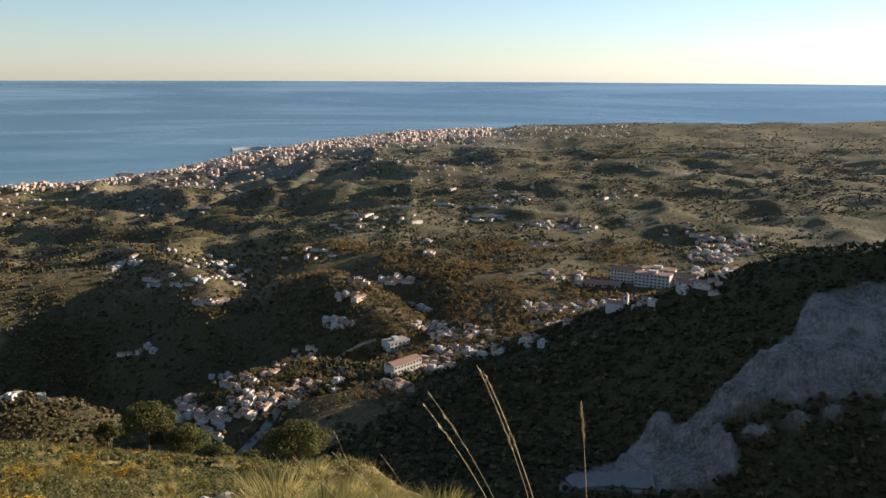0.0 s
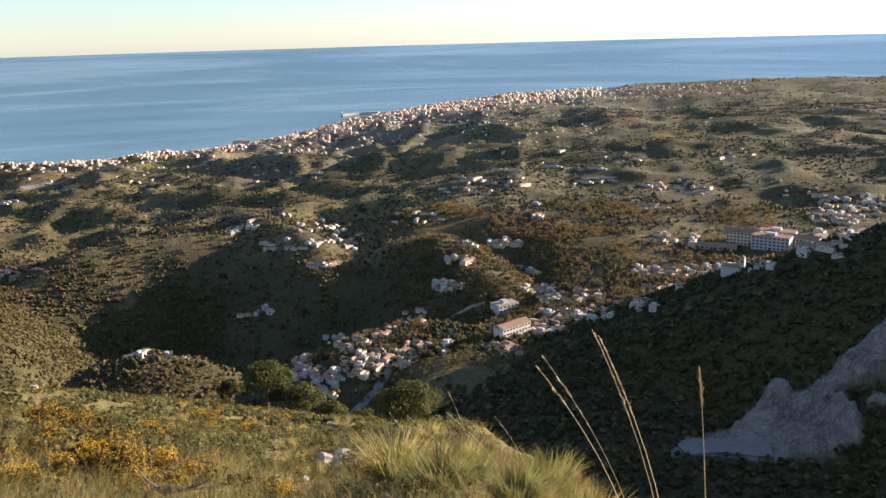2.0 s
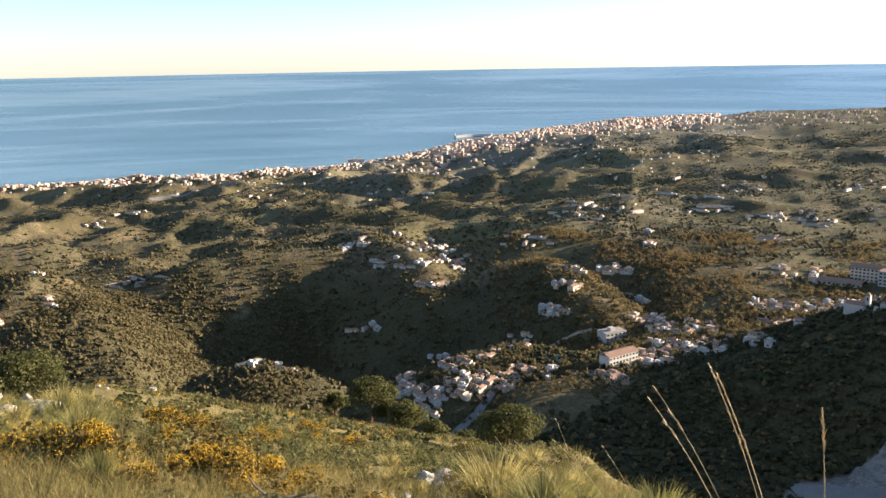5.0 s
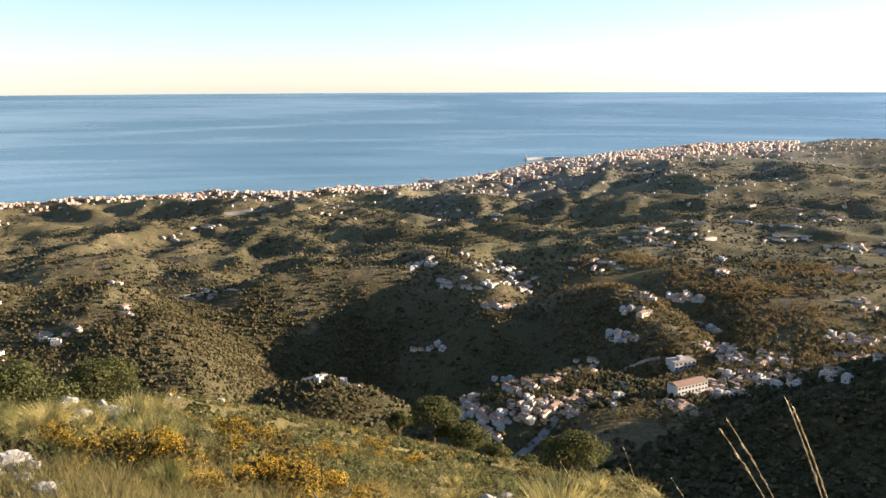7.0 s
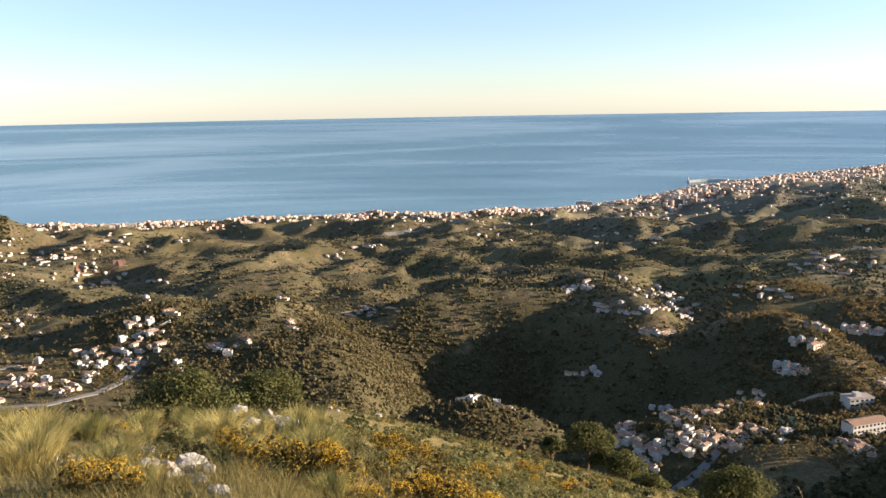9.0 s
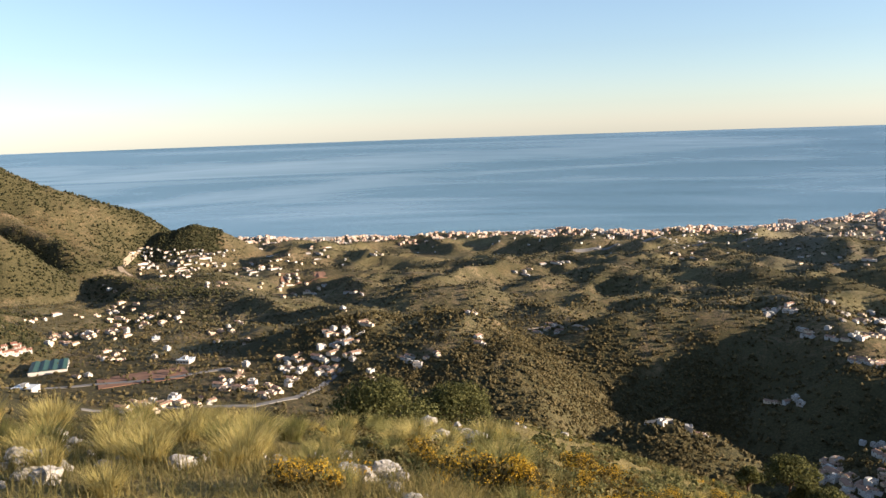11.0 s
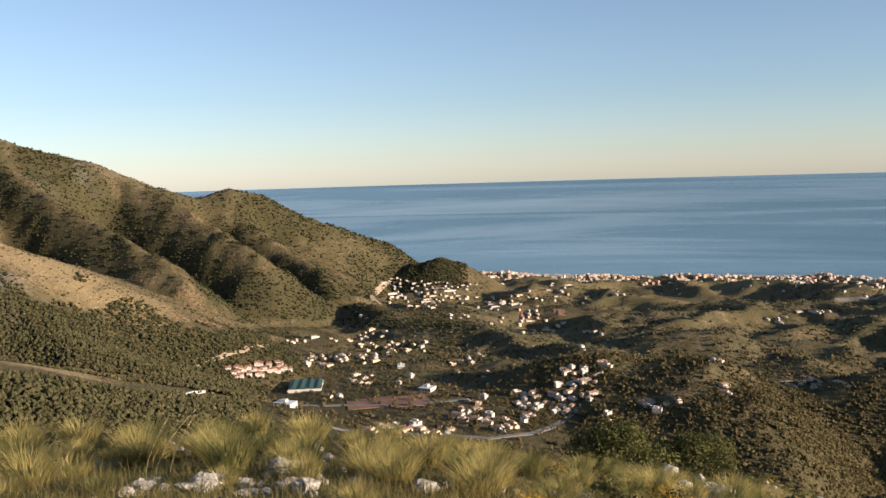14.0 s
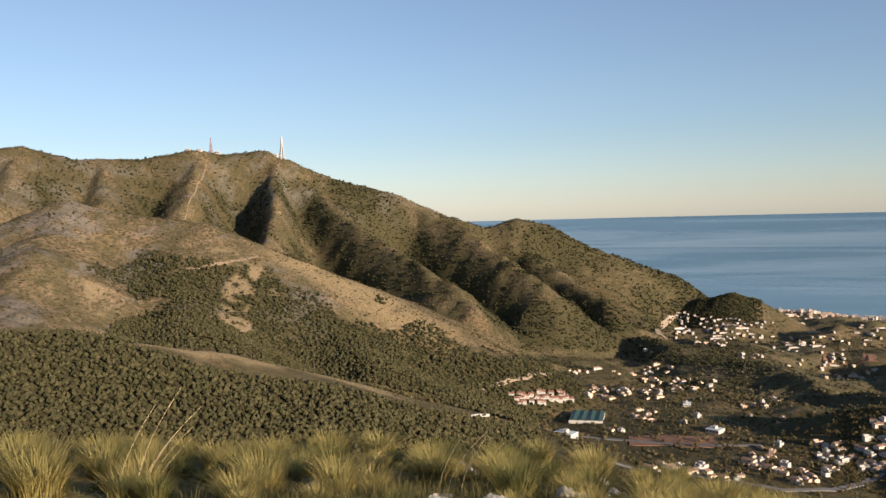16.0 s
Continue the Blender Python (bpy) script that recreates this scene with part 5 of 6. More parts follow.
# ---- roads, tracks and walls laid over the land ----
def ribbon(name, label, category, line, width, material, up=0.7, kind="structure", tall=0.0):
    """A strip that follows the ground through (bearing, distance) points."""
    P = [site(b, r)[:2] for b, r in line]
    fine = []
    for (xa, ya), (xb, yb) in zip(P, P[1:]):
        n = max(2, int(math.hypot(xb - xa, yb - ya) / 7))
        fine += [(xa + (xb - xa) * k / n, ya + (yb - ya) * k / n) for k in range(n)]
    fine.append(P[-1])
    F = np.array(fine)
    F = F + np.stack([fbm(F[:, 0] / 40, F[:, 1] / 40, 2), fbm(F[:, 1] / 40, F[:, 0] / 40, 2)], -1) * min(5, width)
    T = np.gradient(F, axis=0)
    T /= np.linalg.norm(T, axis=1)[:, None]
    N = np.stack([-T[:, 1], T[:, 0]], -1) * width / 2
    L, Rr = F - N, F + N
    zl, zr = height(L[:, 0], L[:, 1]) + up + tall, height(Rr[:, 0], Rr[:, 1]) + up + tall
    n = len(F)
    co = np.concatenate([np.c_[L, zl - 1.5 - tall], np.c_[L, zl], np.c_[Rr, zr], np.c_[Rr, zr - 1.5 - tall]])
    i = np.arange(n - 1)
    q = np.concatenate([np.stack([i + k * n, i + (k + 1) * n, i + 1 + (k + 1) * n, i + 1 + k * n], -1) for k in range(3)])
    ob = thing(name, label, category, kind=kind, data=np_mesh(name, co, q, None, False))
    ob.data.materials.append(material)
    return ob


ribbon("road", "pale village street climbing between the houses", "road", [(-16.3, 455), (-13.6, 505), (-11.0, 550), (-7.5, 572), (-5.5, 560)], 5, M["road"])
ribbon("road", "pale main road through the village", "road", [(-5.0, 553), (-1, 588), (3, 628), (7, 690), (11, 748), (14, 820)], 6, M["road"])
ribbon("road", "pale road past the white houses", "road", [(-65, 690), (-60, 690), (-55, 670), (-52, 690), (-49, 760)], 6, M["road"])
ribbon("road", "pale road through the vale", "road", [(-76, 850), (-72, 835), (-68, 810), (-64.5, 800), (-60, 790), (-56, 800)], 6, M["road"])
ribbon("road", "highway on the coastal plain", "road", [(-40, 1750), (-30, 1850), (-22, 1900), (-15, 1750), (-9, 1700)], 12, M["road"])
ribbon("dirt_track", "sandy cutting curving up round the new houses", "track", [(-61.66, -8.5), (-62.15, -8.15), (-61.9, -7.6), (-61.2, -7.2), (-60.4, -6.95)], 10, M["track"], 1.0)
ribbon("dirt_track", "sandy track at the foot of the mountain", "track", [(-76.3, -11.96), (-73.0, -11.5), (-70.5, -11.2), (-68.5, -10.8)], 5, M["track"])
ribbon("dirt_track", "steep firebreak cut straight up the mountain", "track", [(-90.9, 2040), (-91.2, 1970), (-91.9, 1850), (-92.6, 1690)], 2, M["earth"])
ribbon("dirt_track", "rocky track across the lower hill's shoulder", "track", [(-92.3, -3.2), (-91.0, -3.15), (-89.9, -3.07), (-87.9, -2.75)], 3, M["earth"])
ribbon("dirt_track", "sandy terrace road above the village", "track", [(-7.2, -18.85), (-5.4, -18.0), (-3.8, -17.45)], 3.5, M["track"])
ribbon("dirt_track", "sandy drive round the hilltop farms", "track", [(-36.6, -13.35), (-34.6, -12.95), (-33.0, -13.1), (-32.2, -13.5)], 4, M["track"])
ribbon("garden_wall", "long white boundary wall by the wood", "wall", [(-75.6, -13.5), (-74.4, -13.5), (-73.2, -13.4)], 1.2, M["white"], 0.3, "", 2.0)
ribbon("garden_wall", "long white terrace wall above the hillock houses", "wall", [(-49.6, -14.15), (-48.4, -13.7), (-47.2, -13.25)], 1.2, M["white"], 0.3, "", 2.0)
ribbon("garden_wall", "long white boundary wall on a wooded knoll", "wall", [(-28.7, 566), (-27.4, 567), (-26.4, 571)], 1.2, M["white"], 0.3, "", 2.2)
ribbon("ploughed_field", "bare reddish-brown ploughed field in the vale", "field", [(-64.2, -14.95), (-61.7, -14.8), (-58.9, -14.75)], 40, M["plough"], 0.5)
ribbon("ploughed_field", "reddish bare earth plot below the villas", "field", [(-52.5, -9.35), (-49.6, -9.3)], 40, M["plough"], 0.6)
ribbon("sports_ground", "green walled pitch beside the village", "pitch", [(-7.2, -19.4), (-5.6, -19.7)], 12, M["greenroof"], 1.0)


ribbon("quarry_yard", "flat pale gravel yard at the quarry foot", "yard", [(9.0, 414), (11.5, 419), (14.6, 424)], 15, M["road"], 1.0)


# ---- masts on the summit ----
def lattice_mast(name, label, tall, foot, paint, thick=1.0, dish=True):
    ob = thing(name, label, "mast", "summit masts")
    top = foot * 0.16
    for i in range(4):
        a = math.pi / 4 + i * math.pi / 2
        c, s = math.cos(a), math.sin(a)
        part("leg", tube(bmesh.new(), [(c * foot, s * foot, -2), (c * top, s * top, tall * 0.72)], [1.1 * thick, 1.0 * thick], 5), paint, ob)
    n = 8
    for k in range(n):
        f0, f1 = k / n, (k + 1) / n
        for i in range(4):
            a0, a1 = math.pi / 4 + i * math.pi / 2, math.pi / 4 + (i + 1) * math.pi / 2
            r0, r1 = foot + (top - foot) * f0, foot + (top - foot) * f1
            part("brace", tube(bmesh.new(), [(math.cos(a0) * r0, math.sin(a0) * r0, f0 * tall * 0.72), (math.cos(a1) * r1, math.sin(a1) * r1, f1 * tall * 0.72)], [0.4, 0.4], 4), paint, ob)
    part("antenna", tube(bmesh.new(), [(0, 0, tall * 0.70), (0, 0, tall * 0.86), (0, 0, tall)], [2.8 * thick, 2.5 * thick, 1.4 * thick], 8), paint, ob)
    if dish:
        for i in range(3):
            bm = bmesh.new()
            bmesh.ops.create_cone(bm, cap_ends=True, segments=10, radius1=1.5, radius2=1.2, depth=0.8, matrix=Matrix.Translation((0.8, -1.4, tall * (0.35 + 0.14 * i))) @ Matrix.Rotation(radians(90), 4, "X"))
            part("dish", bm, M["white"], ob)
    return ob


place(lattice_mast("radio_mast", "slender white radio mast on the summit", 52, 7.0, M["white"]), -86.2, 2078, 20, -1)
place(lattice_mast("radio_mast", "red and grey lattice radio mast on the ridge", 36, 5.0, M["red"], 0.45), -90.6, 2098, 35, -1)
for b, r in ((-86.6, 2080), (-91.3, 2098), (-92.0, 2100), (-90.2, 2095)):
    place(block("summit_hut", "small white equipment hut on the ridge", 11, 7, 1, M["white"], M["flat"], 2, False, "hut", "summit huts"), b, r, 60)


# ---- utility poles on the wooded spur ----
def utility_pole(tall):
    ob = thing("utility_pole", "tall wooden utility pole with a cross arm", "pole", "utility poles")
    part("post", tube(bmesh.new(), [(0, 0, -1), (0, 0, tall * 0.5), (0, 0, tall)], [0.28, 0.24, 0.18], 7), M["bark"], ob)
    part("cross_arm", box(bmesh.new(), -1.3, -0.12, tall - 1.1, 1.3, 0.12, tall - 0.85), M["bark"], ob)
    for q in (-1.1, 0, 1.1):
        part("insulator", tube(bmesh.new(), [(q, 0, tall - 0.85), (q, 0, tall - 0.45)], [0.1, 0.07], 6), M["white"], ob)
    return ob


pole = place(utility_pole(12), -88.6, 668, 20, 0)
for b, r in ((-84.6, 690), (-98.4, 655), (-80.6, 720)):
    x, y, z = spot(b, r)
    copy_thing(pole, pose(x, y, z, 0, 0, 20))

# ---- the near hillside: tussocks, shrubs, gorse, rocks, pines, stems ----
def blades(g, n, spread, tall, lean, wide, segs=3):
    """Corners and triangles of n arching blades."""
    co, fa = [], []
    for _ in range(n):
        a, rr = g.uniform(0, 6.283), spread * math.sqrt(g.random())
        px, py = rr * math.cos(a), rr * math.sin(a)
        h = tall * g.uniform(0.55, 1.1)
        out = a + g.normal(0, 0.5)
        ln = lean * g.uniform(0.3, 1.2) * h
        w = wide * g.uniform(0.7, 1.3)
        sx, sy = -math.sin(out) * w, math.cos(out) * w
        i = len(co)
        for k in range(segs):
            t = k / segs
            cx, cy, cz = px + math.cos(out) * ln * t * t, py + math.sin(out) * ln * t * t, h * (t - 0.22 * t * t * lean)
            q = 1 - 0.7 * t
            co += [(cx - sx * q, cy - sy * q, cz), (cx + sx * q, cy + sy * q, cz)]
        co.append((px + math.cos(out) * ln, py + math.sin(out) * ln, h * (1 - 0.22 * lean)))
        for k in range(segs - 1):
            j = i + 2 * k
            fa += [(j, j + 1, j + 3), (j, j + 3, j + 2)]
        j = i + 2 * (segs - 1)
        fa.append((j, j + 1, j + 2))
    return np.array(co), np.array(fa)


def under(name, co, fa, material, parent=None, label="", smooth=False):
    me = np_mesh(name, co, fa, None, smooth)
    me.materials.append(material)
    ob = new(name, me)
    ob.parent = parent
    return tagged(ob, label)


def spread_things(models, places):
    """Sets copies of the models at (x, y, z, heading, scale); the first of each is the model itself."""
    used = set()
    for k, (x, y, z, turn, sc) in enumerate(places):
        i = k % len(models)
        m = pose(x, y, z, 0, 0, turn)
        if i in used:
            ob = copy_thing(models[i], m)
        else:
            used.add(i)
            ob = models[i]
            ob.matrix_basis = m
        ob.scale = (sc, sc, sc)


def near_places(n, b0, b1, r0, r1, seed, smin, smax_, gap=0.0, sink=0.05):
    rnd = random.Random(seed)
    out = []
    while len(out) < n:
        b, r = rnd.uniform(b0, b1), math.sqrt(rnd.uniform(r0 * r0, r1 * r1))
        x, y, z = spot(b, r)
        if gap and any((x - o[0]) ** 2 + (y - o[1]) ** 2 < gap * gap for o in out):
            if rnd.random() < 0.97:
                continue
        out.append((x, y, z - sink, rnd.uniform(0, 360), rnd.uniform(smin, smax_)))
    return out


g = np.random.default_rng(70)
TUSSOCKS = []
for k in range(6):
    co, fa = blades(g, 560, 0.26 + 0.03 * (k % 3), 0.82 + 0.08 * (k % 3), 0.62 + 0.1 * (k % 2), 0.0115, 3)
    c2, f2 = blades(g, 160, 0.34, 0.42, 1.5, 0.009, 2)
    ob = under("grass_tussock", co, fa, M["green"] if k in (1, 4) else M["straw"])
    under("thatch", c2, f2, M["turf"], ob, "flattened dead blades round the base")
    TUSSOCKS.append(tagged(ob, "dry yellow-green grass tussock with arching blades", "grass", "grass tussocks"))
spots = near_places(95, -106, -55, 15, 28, 71, 0.65, 1.2, 1.25) + near_places(40, -106, -50, 12, 26, 70, 0.4, 0.65, 1.0)
spots += near_places(60, -56, -38, 12, 40, 72, 0.5, 1.05, 1.2)
spots += near_places(36, -38, -4, 11, 40, 73, 0.4, 0.8, 1.3)
spots += near_places(10, -12, 0, 9.8, 13.5, 74, 0.35, 0.95, 0.9)
spots += near_places(6, 5, 11, 8.2, 9.2, 81, 0.3, 0.45, 0.3)
spots += near_places(8, -4, 4, 8.4, 10.2, 87, 0.35, 0.85, 0.8)
for i, (x, y, z, turn, sc) in enumerate(spots):
    dry = math.atan2(x, y) < radians(-56)
    k = (0, 2, 3, 5, 1)[i % 5] if dry else (1, 4, 0, 3, 4, 2)[i % 6]
    if i < 6:
        ob = TUSSOCKS[i]
        ob.matrix_basis = pose(x, y, z, 0, 0, turn)
    else:
        ob = copy_thing(TUSSOCKS[k], pose(x, y, z, 0, 0, turn))
    ob.scale = (sc, sc, sc * (0.8 + 0.04 * (i % 8)))

# short grass between them
x, y, z, b, r, p, cov, g = sow(1000, -107, -55, 14, 30, 75)
x3, y3, z3, *_ = sow(2300, -56, 3, 7, 19, 82)
x4, y4, z4, *_ = sow(1500, -90, -36, 6, 18, 88)
x2, y2, z2, *_ = sow(2400, -60, 0, 16, 110, 76)
x, y, z = np.concatenate([x, x2, x3, x4]), np.concatenate([y, y2, y3, y4]), np.concatenate([z, z2, z3, z4])
cos, fas, base = [], [], 0
tufts = [blades(g, 16, 0.15, 0.24, 0.9, 0.004, 2) for _ in range(8)]
for k in range(len(x)):
    co, fa = tufts[k % 8]
    sc = g.uniform(0.7, 1.7) * (1 + math.hypot(x[k], y[k]) / 110)
    cos.append(co * sc + (x[k], y[k], z[k] - 0.02))
    fas.append(fa + base)
    base += len(co)
turf = tagged(under("short_grass", np.concatenate(cos), np.concatenate(fas), M["turf"]), "short dry grass and herbs on the slope", "grass", kind="stuff")

# low shrubs
SHRUBS = []
for k in range(5):
    ob = thing("shrub", "low rounded green-brown hillside shrub", "shrub", "hillside shrubs")
    cl = [(g.normal(0, 0.32), g.normal(0, 0.32), 0.28 + g.uniform(-0.08, 0.12), g.uniform(0.2, 0.36)) for _ in range(7)]
    co, fa = leaf_cloud(g, 400, cl, 0.058)
    under("foliage", co * (1, 1, 0.72), fa, M["herb"] if k % 2 else M["bush"], ob)
    bm = bmesh.new()
    for i in range(4):
        a = i * 1.57 + k
        tube(bm, [(0, 0, -0.1), (0.15 * math.cos(a), 0.15 * math.sin(a), 0.15), (0.3 * math.cos(a), 0.3 * math.sin(a), 0.35)], [0.02, 0.015, 0.008], 4)
    part("branchwork", bm, M["bark"], ob)
    SHRUBS.append(ob)
spread_things(SHRUBS, near_places(96, -47, -9, 16, 60, 77, 0.35, 0.95, 1.0) + near_places(30, -60, -2, 9, 22, 78, 0.35, 0.7, 1.0) + near_places(20, -106, -60, 16, 30, 79, 0.4, 0.8, 1.0))

# gorse in flower
GORSE = []
for k in range(4):
    ob = thing("gorse_bush", "spiny gorse bush thick with orange-yellow flowers", "bush", "gorse bushes")
    cl = [(g.normal(0, 0.30), g.normal(0, 0.30), 0.26 + g.uniform(-0.06, 0.14), g.uniform(0.16, 0.30)) for _ in range(8)]
    co, fa = leaf_cloud(g, 420, cl, 0.042)
    under("foliage", co, fa, M["gorse"], ob)
    co, fa = leaf_cloud(g, 1250, [(c[0], c[1], c[2] + 0.07, c[3] * 0.95) for c in cl[:5]], 0.013)
    tagged(under("blossom", co, fa, M["flower"], ob, "orange-yellow flowers"), kind="stuff")
    GORSE.append(ob)
GORSE_AT = [(-40.2, -23.4, 1.0), (-39.0, -23.8, 0.9), (-32.9, -24.2, 0.8), (-30.9, -26.0, 1.0), (-29.6, -26.2, 1.0), (-28.2, -26.4, 0.9), (-34.9, -26.2, 0.8), (-33.6, -22.7, 0.8), (-26.0, -27.4, 0.7), (-19.8, -29.0, 0.6), (-53.7, -23.0, 0.9), (-38.9, -24.0, 1.0), (-32.9, -23.0, 0.8), (-31.4, -25.0, 0.9), (-24.5, -24.0, 0.8), (-22.0, -25.0, 0.7), (-44.0, -22.0, 0.8)]
gorse_spots = []
for i, (b, el, s) in enumerate(GORSE_AT):
    x, y, z, r = on_ray(b, el)
    gorse_spots.append((x, y, z - 0.05, 77 * i, s * min(1.7, 0.55 + r / 22)))
spread_things(GORSE, gorse_spots + near_places(16, -40, -15, 22, 60, 80, 0.5, 0.9, 1.5))

# knee-high herbs that cover the ground between the bushes
for name, label, key, n, seed, thin in (("hillside_herbs", "green aromatic herbs and low scrub on the slope", "herb", 480, 101, -0.1), ("hillside_heath", "dark green low heath on the slope", "bush", 300, 102, -0.05), ("hillside_bloom", "orange-yellow gorse bloom scattered on the slope", "flower", 130, 103, 0.08), ("hillside_twigs", "brown dry twiggy scrub on the slope", "gorse", 300, 104, -0.1)):
    x, y, z, b, r, p, cov, g = sow(n, -52, -6, 13, 46, seed)
    keep = fbm(x / 6 + (3 if key in ("flower", "gorse") else 0), y / 6, 3) > thin
    cl = []
    for u, v, w in zip(x[keep], y[keep], z[keep]):
        q = g.uniform(0.25, 0.7)
        cl += [(u + g.normal(0, 0.5) * q, v + g.normal(0, 0.5) * q, w + 0.15 * q, g.uniform(0.22, 0.42) * q) for _ in range(5)]
    co, fa = leaf_cloud(g, len(cl) * 52, cl, 0.034 if key != "flower" else 0.024)
    tagged(under(name, co, fa, M[key]), label, "shrubs", kind="stuff")

# the same growth farther down the slope, too small to tell apart
for name, label, key, n, seed, thin in (("slope_shrubs", "low green and brown shrubs lower down the slope", "herb", 620, 83, -0.15), ("slope_bushes", "dark green bushes lower down the slope", "bush", 260, 86, 0.1), ("slope_gorse", "flowering ochre gorse lower down the slope", "flower", 120, 84, 0.05), ("slope_gorse_leaves", "brown-green gorse lower down the slope", "gorse", 260, 85, 0.0)):
    x, y, z, b, r, p, cov, g = sow(n, -50, -8, 42, 126, seed)
    keep = fbm(x / 14 + (3 if "gorse" in name else 0), y / 14, 3) > thin
    cl = []
    for u, v, w in zip(x[keep], y[keep], z[keep]):
        q = g.uniform(0.35, 0.95)
        cl += [(u + g.normal(0, 0.45) * q, v + g.normal(0, 0.45) * q, w + 0.18 * q, g.uniform(0.22, 0.40) * q) for _ in range(5)]
    co, fa = leaf_cloud(g, len(cl) * (25 if key != "flower" else 20), cl, 0.12 if key != "flower" else 0.06)
    tagged(under(name, co, fa, M[key]), label, "shrubs", kind="stuff")

# limestone boulders
ROCKS = []
for k in range(7):
    bm = bmesh.new()
    bmesh.ops.create_icosphere(bm, subdivisions=3, radius=0.5)
    sc = Vector((g.uniform(0.8, 1.4), g.uniform(0.7, 1.1), g.uniform(0.5, 0.8)))
    off = Vector((k * 7.3, k * 3.1, 0))
    cuts = [(Vector(g.normal(0, 1, 3)).normalized(), g.uniform(0.30, 0.43)) for _ in range(11)]
    for v in bm.verts:
        d = v.co.normalized()
        v.co = v.co * (1 + 0.25 * noise.noise(d * 1.7 + off))
        for nrm, depth in cuts:                       # broken faces
            v.co -= nrm * max(0.0, v.co.dot(nrm) - depth)
        f = 1 + 0.20 * noise.noise(d * 4.3 + off) + 0.10 * noise.noise(d * 10 + off)
        v.co = Vector((v.co.x * sc.x, v.co.y * sc.y, v.co.z * sc.z)) * f * 1.2
    me = bpy.data.meshes.new("rock")
    bm.to_mesh(me)
    bm.free()
    me.materials.append(M["rock"])
    ROCKS.append(thing("rock", "pale grey weathered limestone boulder in the grass", "rock", "limestone rocks", data=me))
ROCK_SPOTS = []
PILES = [(-15.5, -27.4, 0.5, 6), (-17.4, -27.8, 0.2, 5), (-20.6, -28, 0.2, 5), (-40.6, -20.3, 0.7, 7), (-42.4, -19.4, 1.0, 6), (-40.5, -21.0, 0.5, 8), (-37.7, -19.2, 0.8, 4), (-35.1, -19.7, 0.6, 4),
         (-51.5, -21.7, 0.45, 8), (-47.4, -22.3, 0.4, 12), (-45.8, -23.8, 0.35, 7), (-69.6, -18.5, 0.55, 8), (-67.1, -18.3, 0.7, 6), (-68.2, -19.4, 0.5, 9), (-75.6, -16.6, 0.6, 6), (-79.5, -18.5, 0.45, 10), (-64.1, -19.2, 0.6, 8), (-74.3, -18.7, 0.45, 8), (-84.7, -17.0, 0.6, 6),
         (-71.5, -19.3, 0.4, 8), (-88.3, -16.4, 0.9, 2), (-60, -20, 0.5, 8), (-56, -20.5, 0.5, 8), (-44, -20.2, 0.6, 6)]
for b, el, s, n in PILES:
    rnd = random.Random(int(-b * 10))
    for i in range(int(n * 1.5)):
        x, y, z, r = on_ray(b + rnd.gauss(0, 1.0), el + rnd.gauss(0, 0.28))
        q = s * rnd.uniform(0.25, 1.1) * (0.6 if i % 3 else 1.1) * (0.75 if b < -56 else 1)
        ROCK_SPOTS.append((x, y, z + 0.22 * q, rnd.uniform(0, 360), q))
spread_things(ROCKS, ROCK_SPOTS)


# stone pines on the edge of the slope
def stone_pine(tall, width, seed, leaf, count):
    g = np.random.default_rng(seed)
    ob = thing("stone_pine", "umbrella-crowned stone pine on the slope edge", "tree", "stone pines")
    top = tall * 0.62
    trunk = part("trunk", tube(bmesh.new(), [(0, 0, -0.5), (0.1, 0.05, top * 0.4), (0.25, -0.1, top * 0.8), (0.2, 0, top)], [0.24, 0.19, 0.15, 0.1], 8), M["bark"], ob)
    cl = []
    for i in range(9):
        a, q = i * 2.4, width * (0.12 + 0.36 * math.sqrt((i + 0.5) / 9))
        c = (q * math.cos(a), q * math.sin(a), tall * (0.76 - 0.30 * (q / width) ** 1.5) + g.uniform(-0.15, 0.15), width * g.uniform(0.17, 0.25))
        cl.append(c)
        part("limb", tube(bmesh.new(), [(0.22, 0, top * 0.75), (c[0] * 0.5, c[1] * 0.5, top * 0.95), (c[0] * 0.9, c[1] * 0.9, c[2] - 0.1)], [0.09, 0.06, 0.03], 5), M["bark"], trunk)
    cl += [(c[0] * 0.5, c[1] * 0.5, tall * 0.86, width * 0.2) for c in cl[:5]]
    co, fa = leaf_cloud(g, count, cl, leaf)
    under("crown", co, fa, M["pine_near"], ob, "flat dense needle crown")
    return ob


for i, (b, r, top, w) in enumerate([(-19.8, 118, -20.5, 6.6), (-17.4, 112, -22.1, 5.4), (-18.6, 116, -21.9, 4.0), (-22.2, 128, -21.2, 3.4), (-10.1, 60, -22.6, 4.4), (-41.6, 58, -16.9, 5.0), (-46.8, 50, -16.2, 5.6), (-13.2, 90, -24.0, 3.4), (-15.4, 104, -23.3, 3.6), (-44.2, 56, -18.0, 3.0)]):
    x, y, z = spot(b, r)
    t = max(2.2, EYE + r * math.tan(radians(top)) - z)
    stone_pine(t, w, 90 + i, 0.085 if r < 70 else 0.15, 8000 if r < 70 else 4500).matrix_basis = pose(x, y, z, 0, 0, 50 * i)


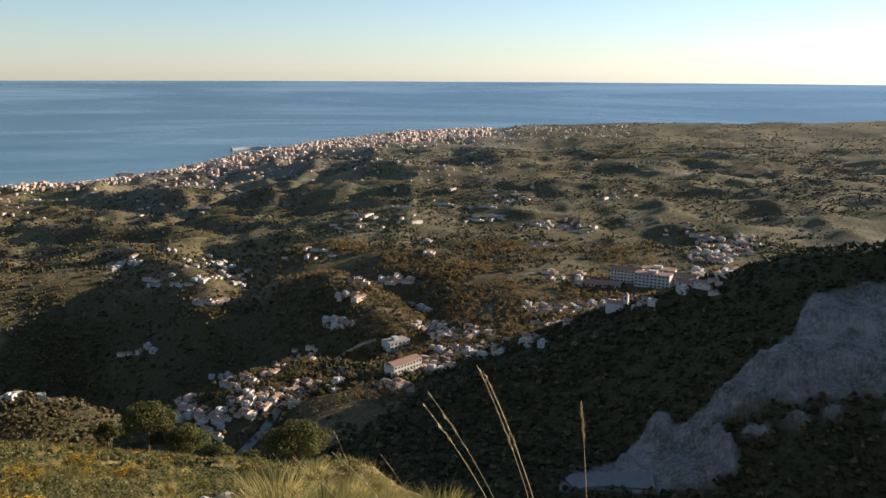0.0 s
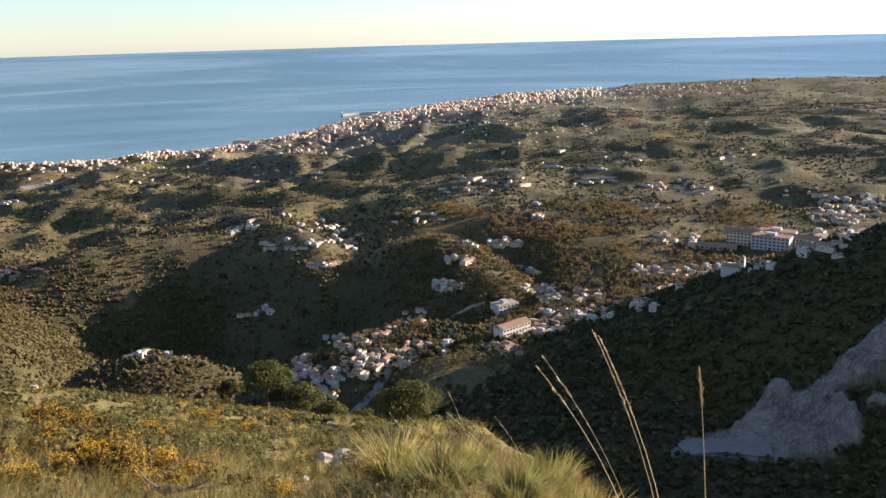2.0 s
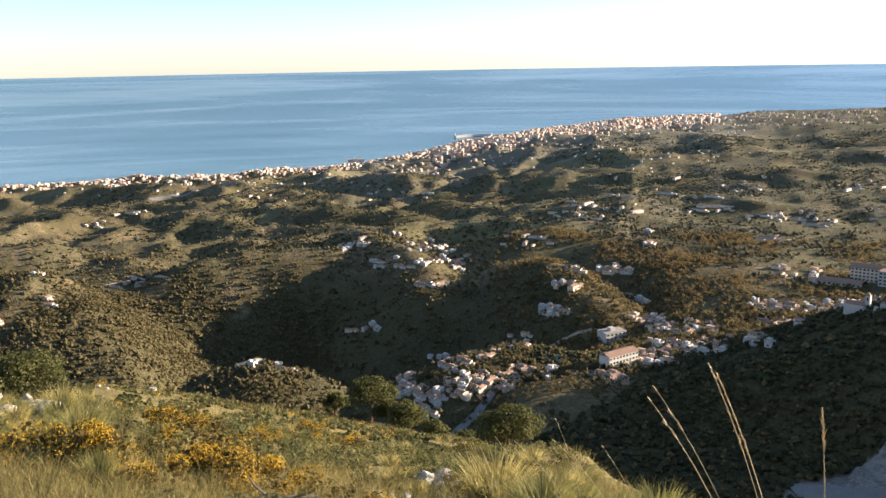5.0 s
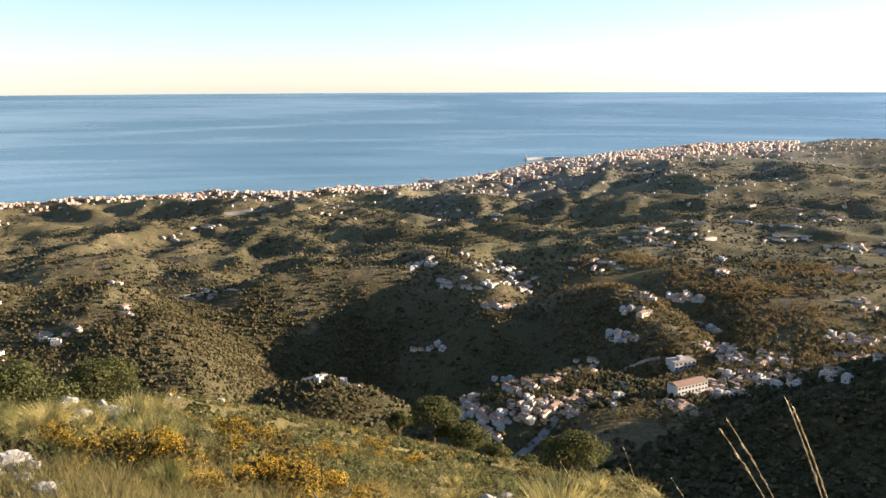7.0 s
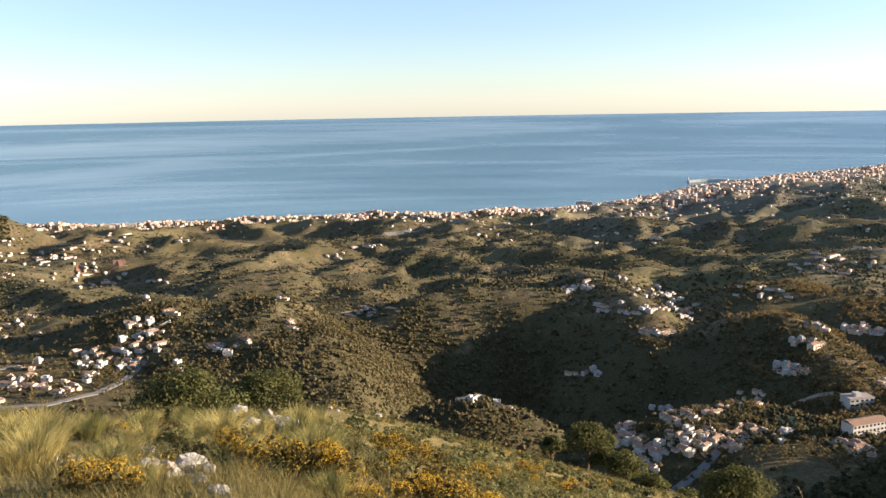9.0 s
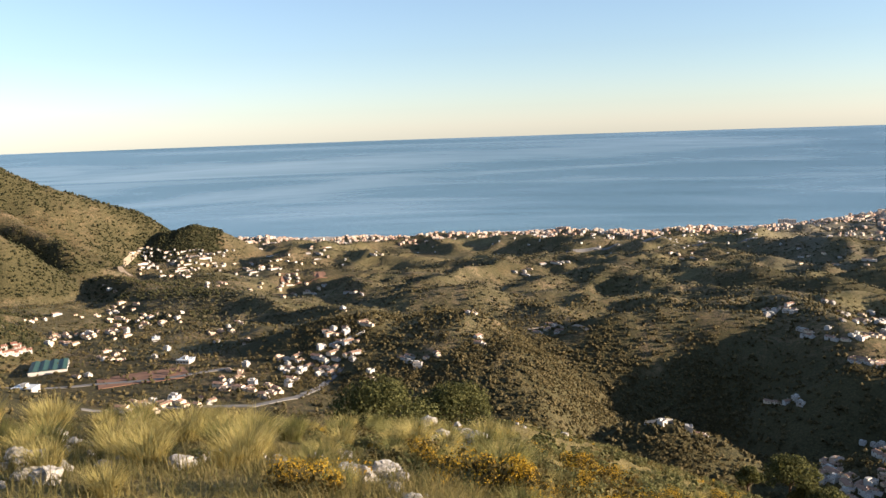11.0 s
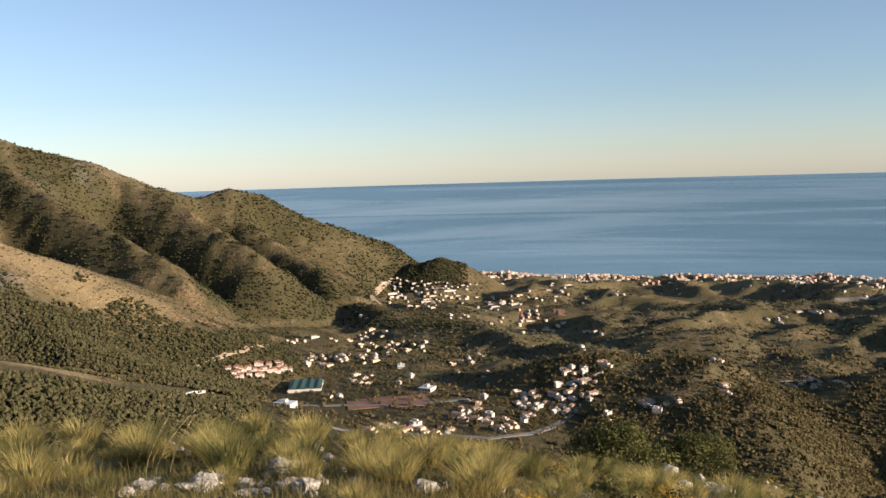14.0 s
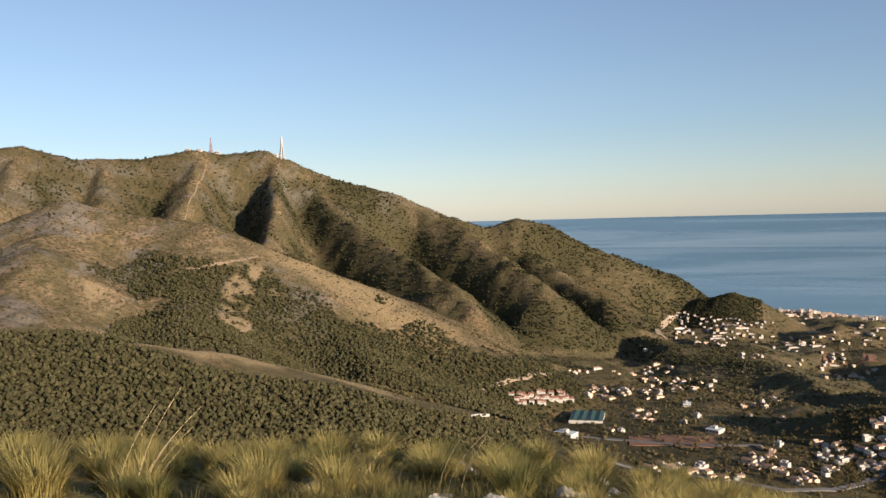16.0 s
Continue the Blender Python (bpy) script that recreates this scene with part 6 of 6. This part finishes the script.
# tall flowering stems of the grass
def tall_stem(h, bend, plume, seed):
    g = random.Random(seed)
    ob = thing("dry_plant", "tall dry seed stem leaning in the wind", "dry plant", "tall dry plants")
    P = [(bend * h * (k / 8) ** 1.8, 0, h * k / 8 * (1 - 0.1 * bend)) for k in range(9)]
    part("stalk", tube(bmesh.new(), P, [0.0045 - 0.0003 * k for k in range(9)], 5), M["stem"], ob)
    bm = bmesh.new()
    for k in range(46):
        t = 1 - plume * g.random()
        i = min(7, int(t * 8))
        f = t * 8 - i
        p0 = Vector(P[i]).lerp(Vector(P[i + 1]), f)
        d = (Vector(P[i + 1]) - Vector(P[i])).normalized() + Vector((g.gauss(0, 0.16), g.gauss(0, 0.16), 0))
        s = Vector((g.gauss(0, 1), g.gauss(0, 1), 0)).normalized() * 0.005
        q = p0 + d * g.uniform(0.03, 0.06)
        bm.faces.new([bm.verts.new(c) for c in (p0 - s, p0 + s, q)])
    tagged(part("seed_head", bm, M["stem"], ob, "feathery dry seed head"), kind="stuff")
    return ob


STEMS = [tall_stem(1.9, 0.25, 0.28, 1), tall_stem(1.7, 0.4, 0.3, 2), tall_stem(1.5, 0.06, 0.14, 3), tall_stem(1.4, 0.6, 0.35, 4)]
used = set()
for i, b, r, el, turn in [(1, 6.1, 8.6, -20.6, 182), (1, 6.5, 8.9, -20.4, 170), (0, 8.2, 8.4, -18.6, 176), (0, 8.5, 8.6, -18.7, 185), (2, 10.7, 8.8, -21.3, 150), (3, -6.5, 9.5, -24.2, 185), (0, -5.5, 9.0, -23.0, 170), (3, -3.2, 9.6, -24.0, 182), (1, -1.2, 9.4, -24.4, 178), (1, -9.0, 9.8, -24.0, 185),
                          (1, -97.0, 15.0, -9.9, 97), (3, -96.6, 15.2, -11.0, 95), (3, -96.8, 14.8, -11.6, 100), (3, -96.4, 15.3, -12.3, 92), (1, -98.0, 15.1, -10.9, 105), (3, -96.1, 14.9, -12.9, 90),
                          (1, -78.0, 16.5, -13.9, 78), (3, -77.4, 16.8, -13.7, 80), (1, -76.6, 16.4, -14.1, 74), (3, -75.9, 16.7, -14.4, 82), (3, -83, 17, -14.0, 84), (3, -64, 18, -16.3, 62), (1, -61, 17, -16.9, 64), (1, -40, 16, -20.5, 42), (3, -56, 16, -18.0, 58)]:
    x, y, z = spot(b, r)
    need = EYE + r * math.tan(radians(el)) - z
    ob = copy_thing(STEMS[i], HIDDEN) if i in used else STEMS[i]
    used.add(i)
    k = max(0.5, need) / (1.9, 1.7, 1.5, 1.4)[i]
    ob.matrix_basis = pose(x, y, z - 0.05, 0, 0, turn)
    ob.scale = (k, k, k)


# a dead branch in the grass
branch = thing("dead_branch", "grey dead branch lying in the dry grass", "branch")
x, y, z, r = on_ray(-27.0, -28.0)
part("limb", tube(bmesh.new(), [(-0.6, 0, 0.06), (-0.2, 0.08, 0.14), (0.2, 0.02, 0.12), (0.65, 0.1, 0.05)], [0.05, 0.055, 0.045, 0.02], 7), M["dead"], branch)
part("limb", tube(bmesh.new(), [(-0.1, 0.06, 0.13), (-0.3, 0.15, 0.3), (-0.42, 0.2, 0.48)], [0.03, 0.02, 0.008], 6), M["dead"], branch)
part("limb", tube(bmesh.new(), [(0.25, 0.02, 0.12), (0.45, -0.12, 0.22), (0.6, -0.15, 0.3)], [0.025, 0.018, 0.006], 6), M["dead"], branch)
branch.matrix_basis = pose(x, y, z, 0, 0, 25)
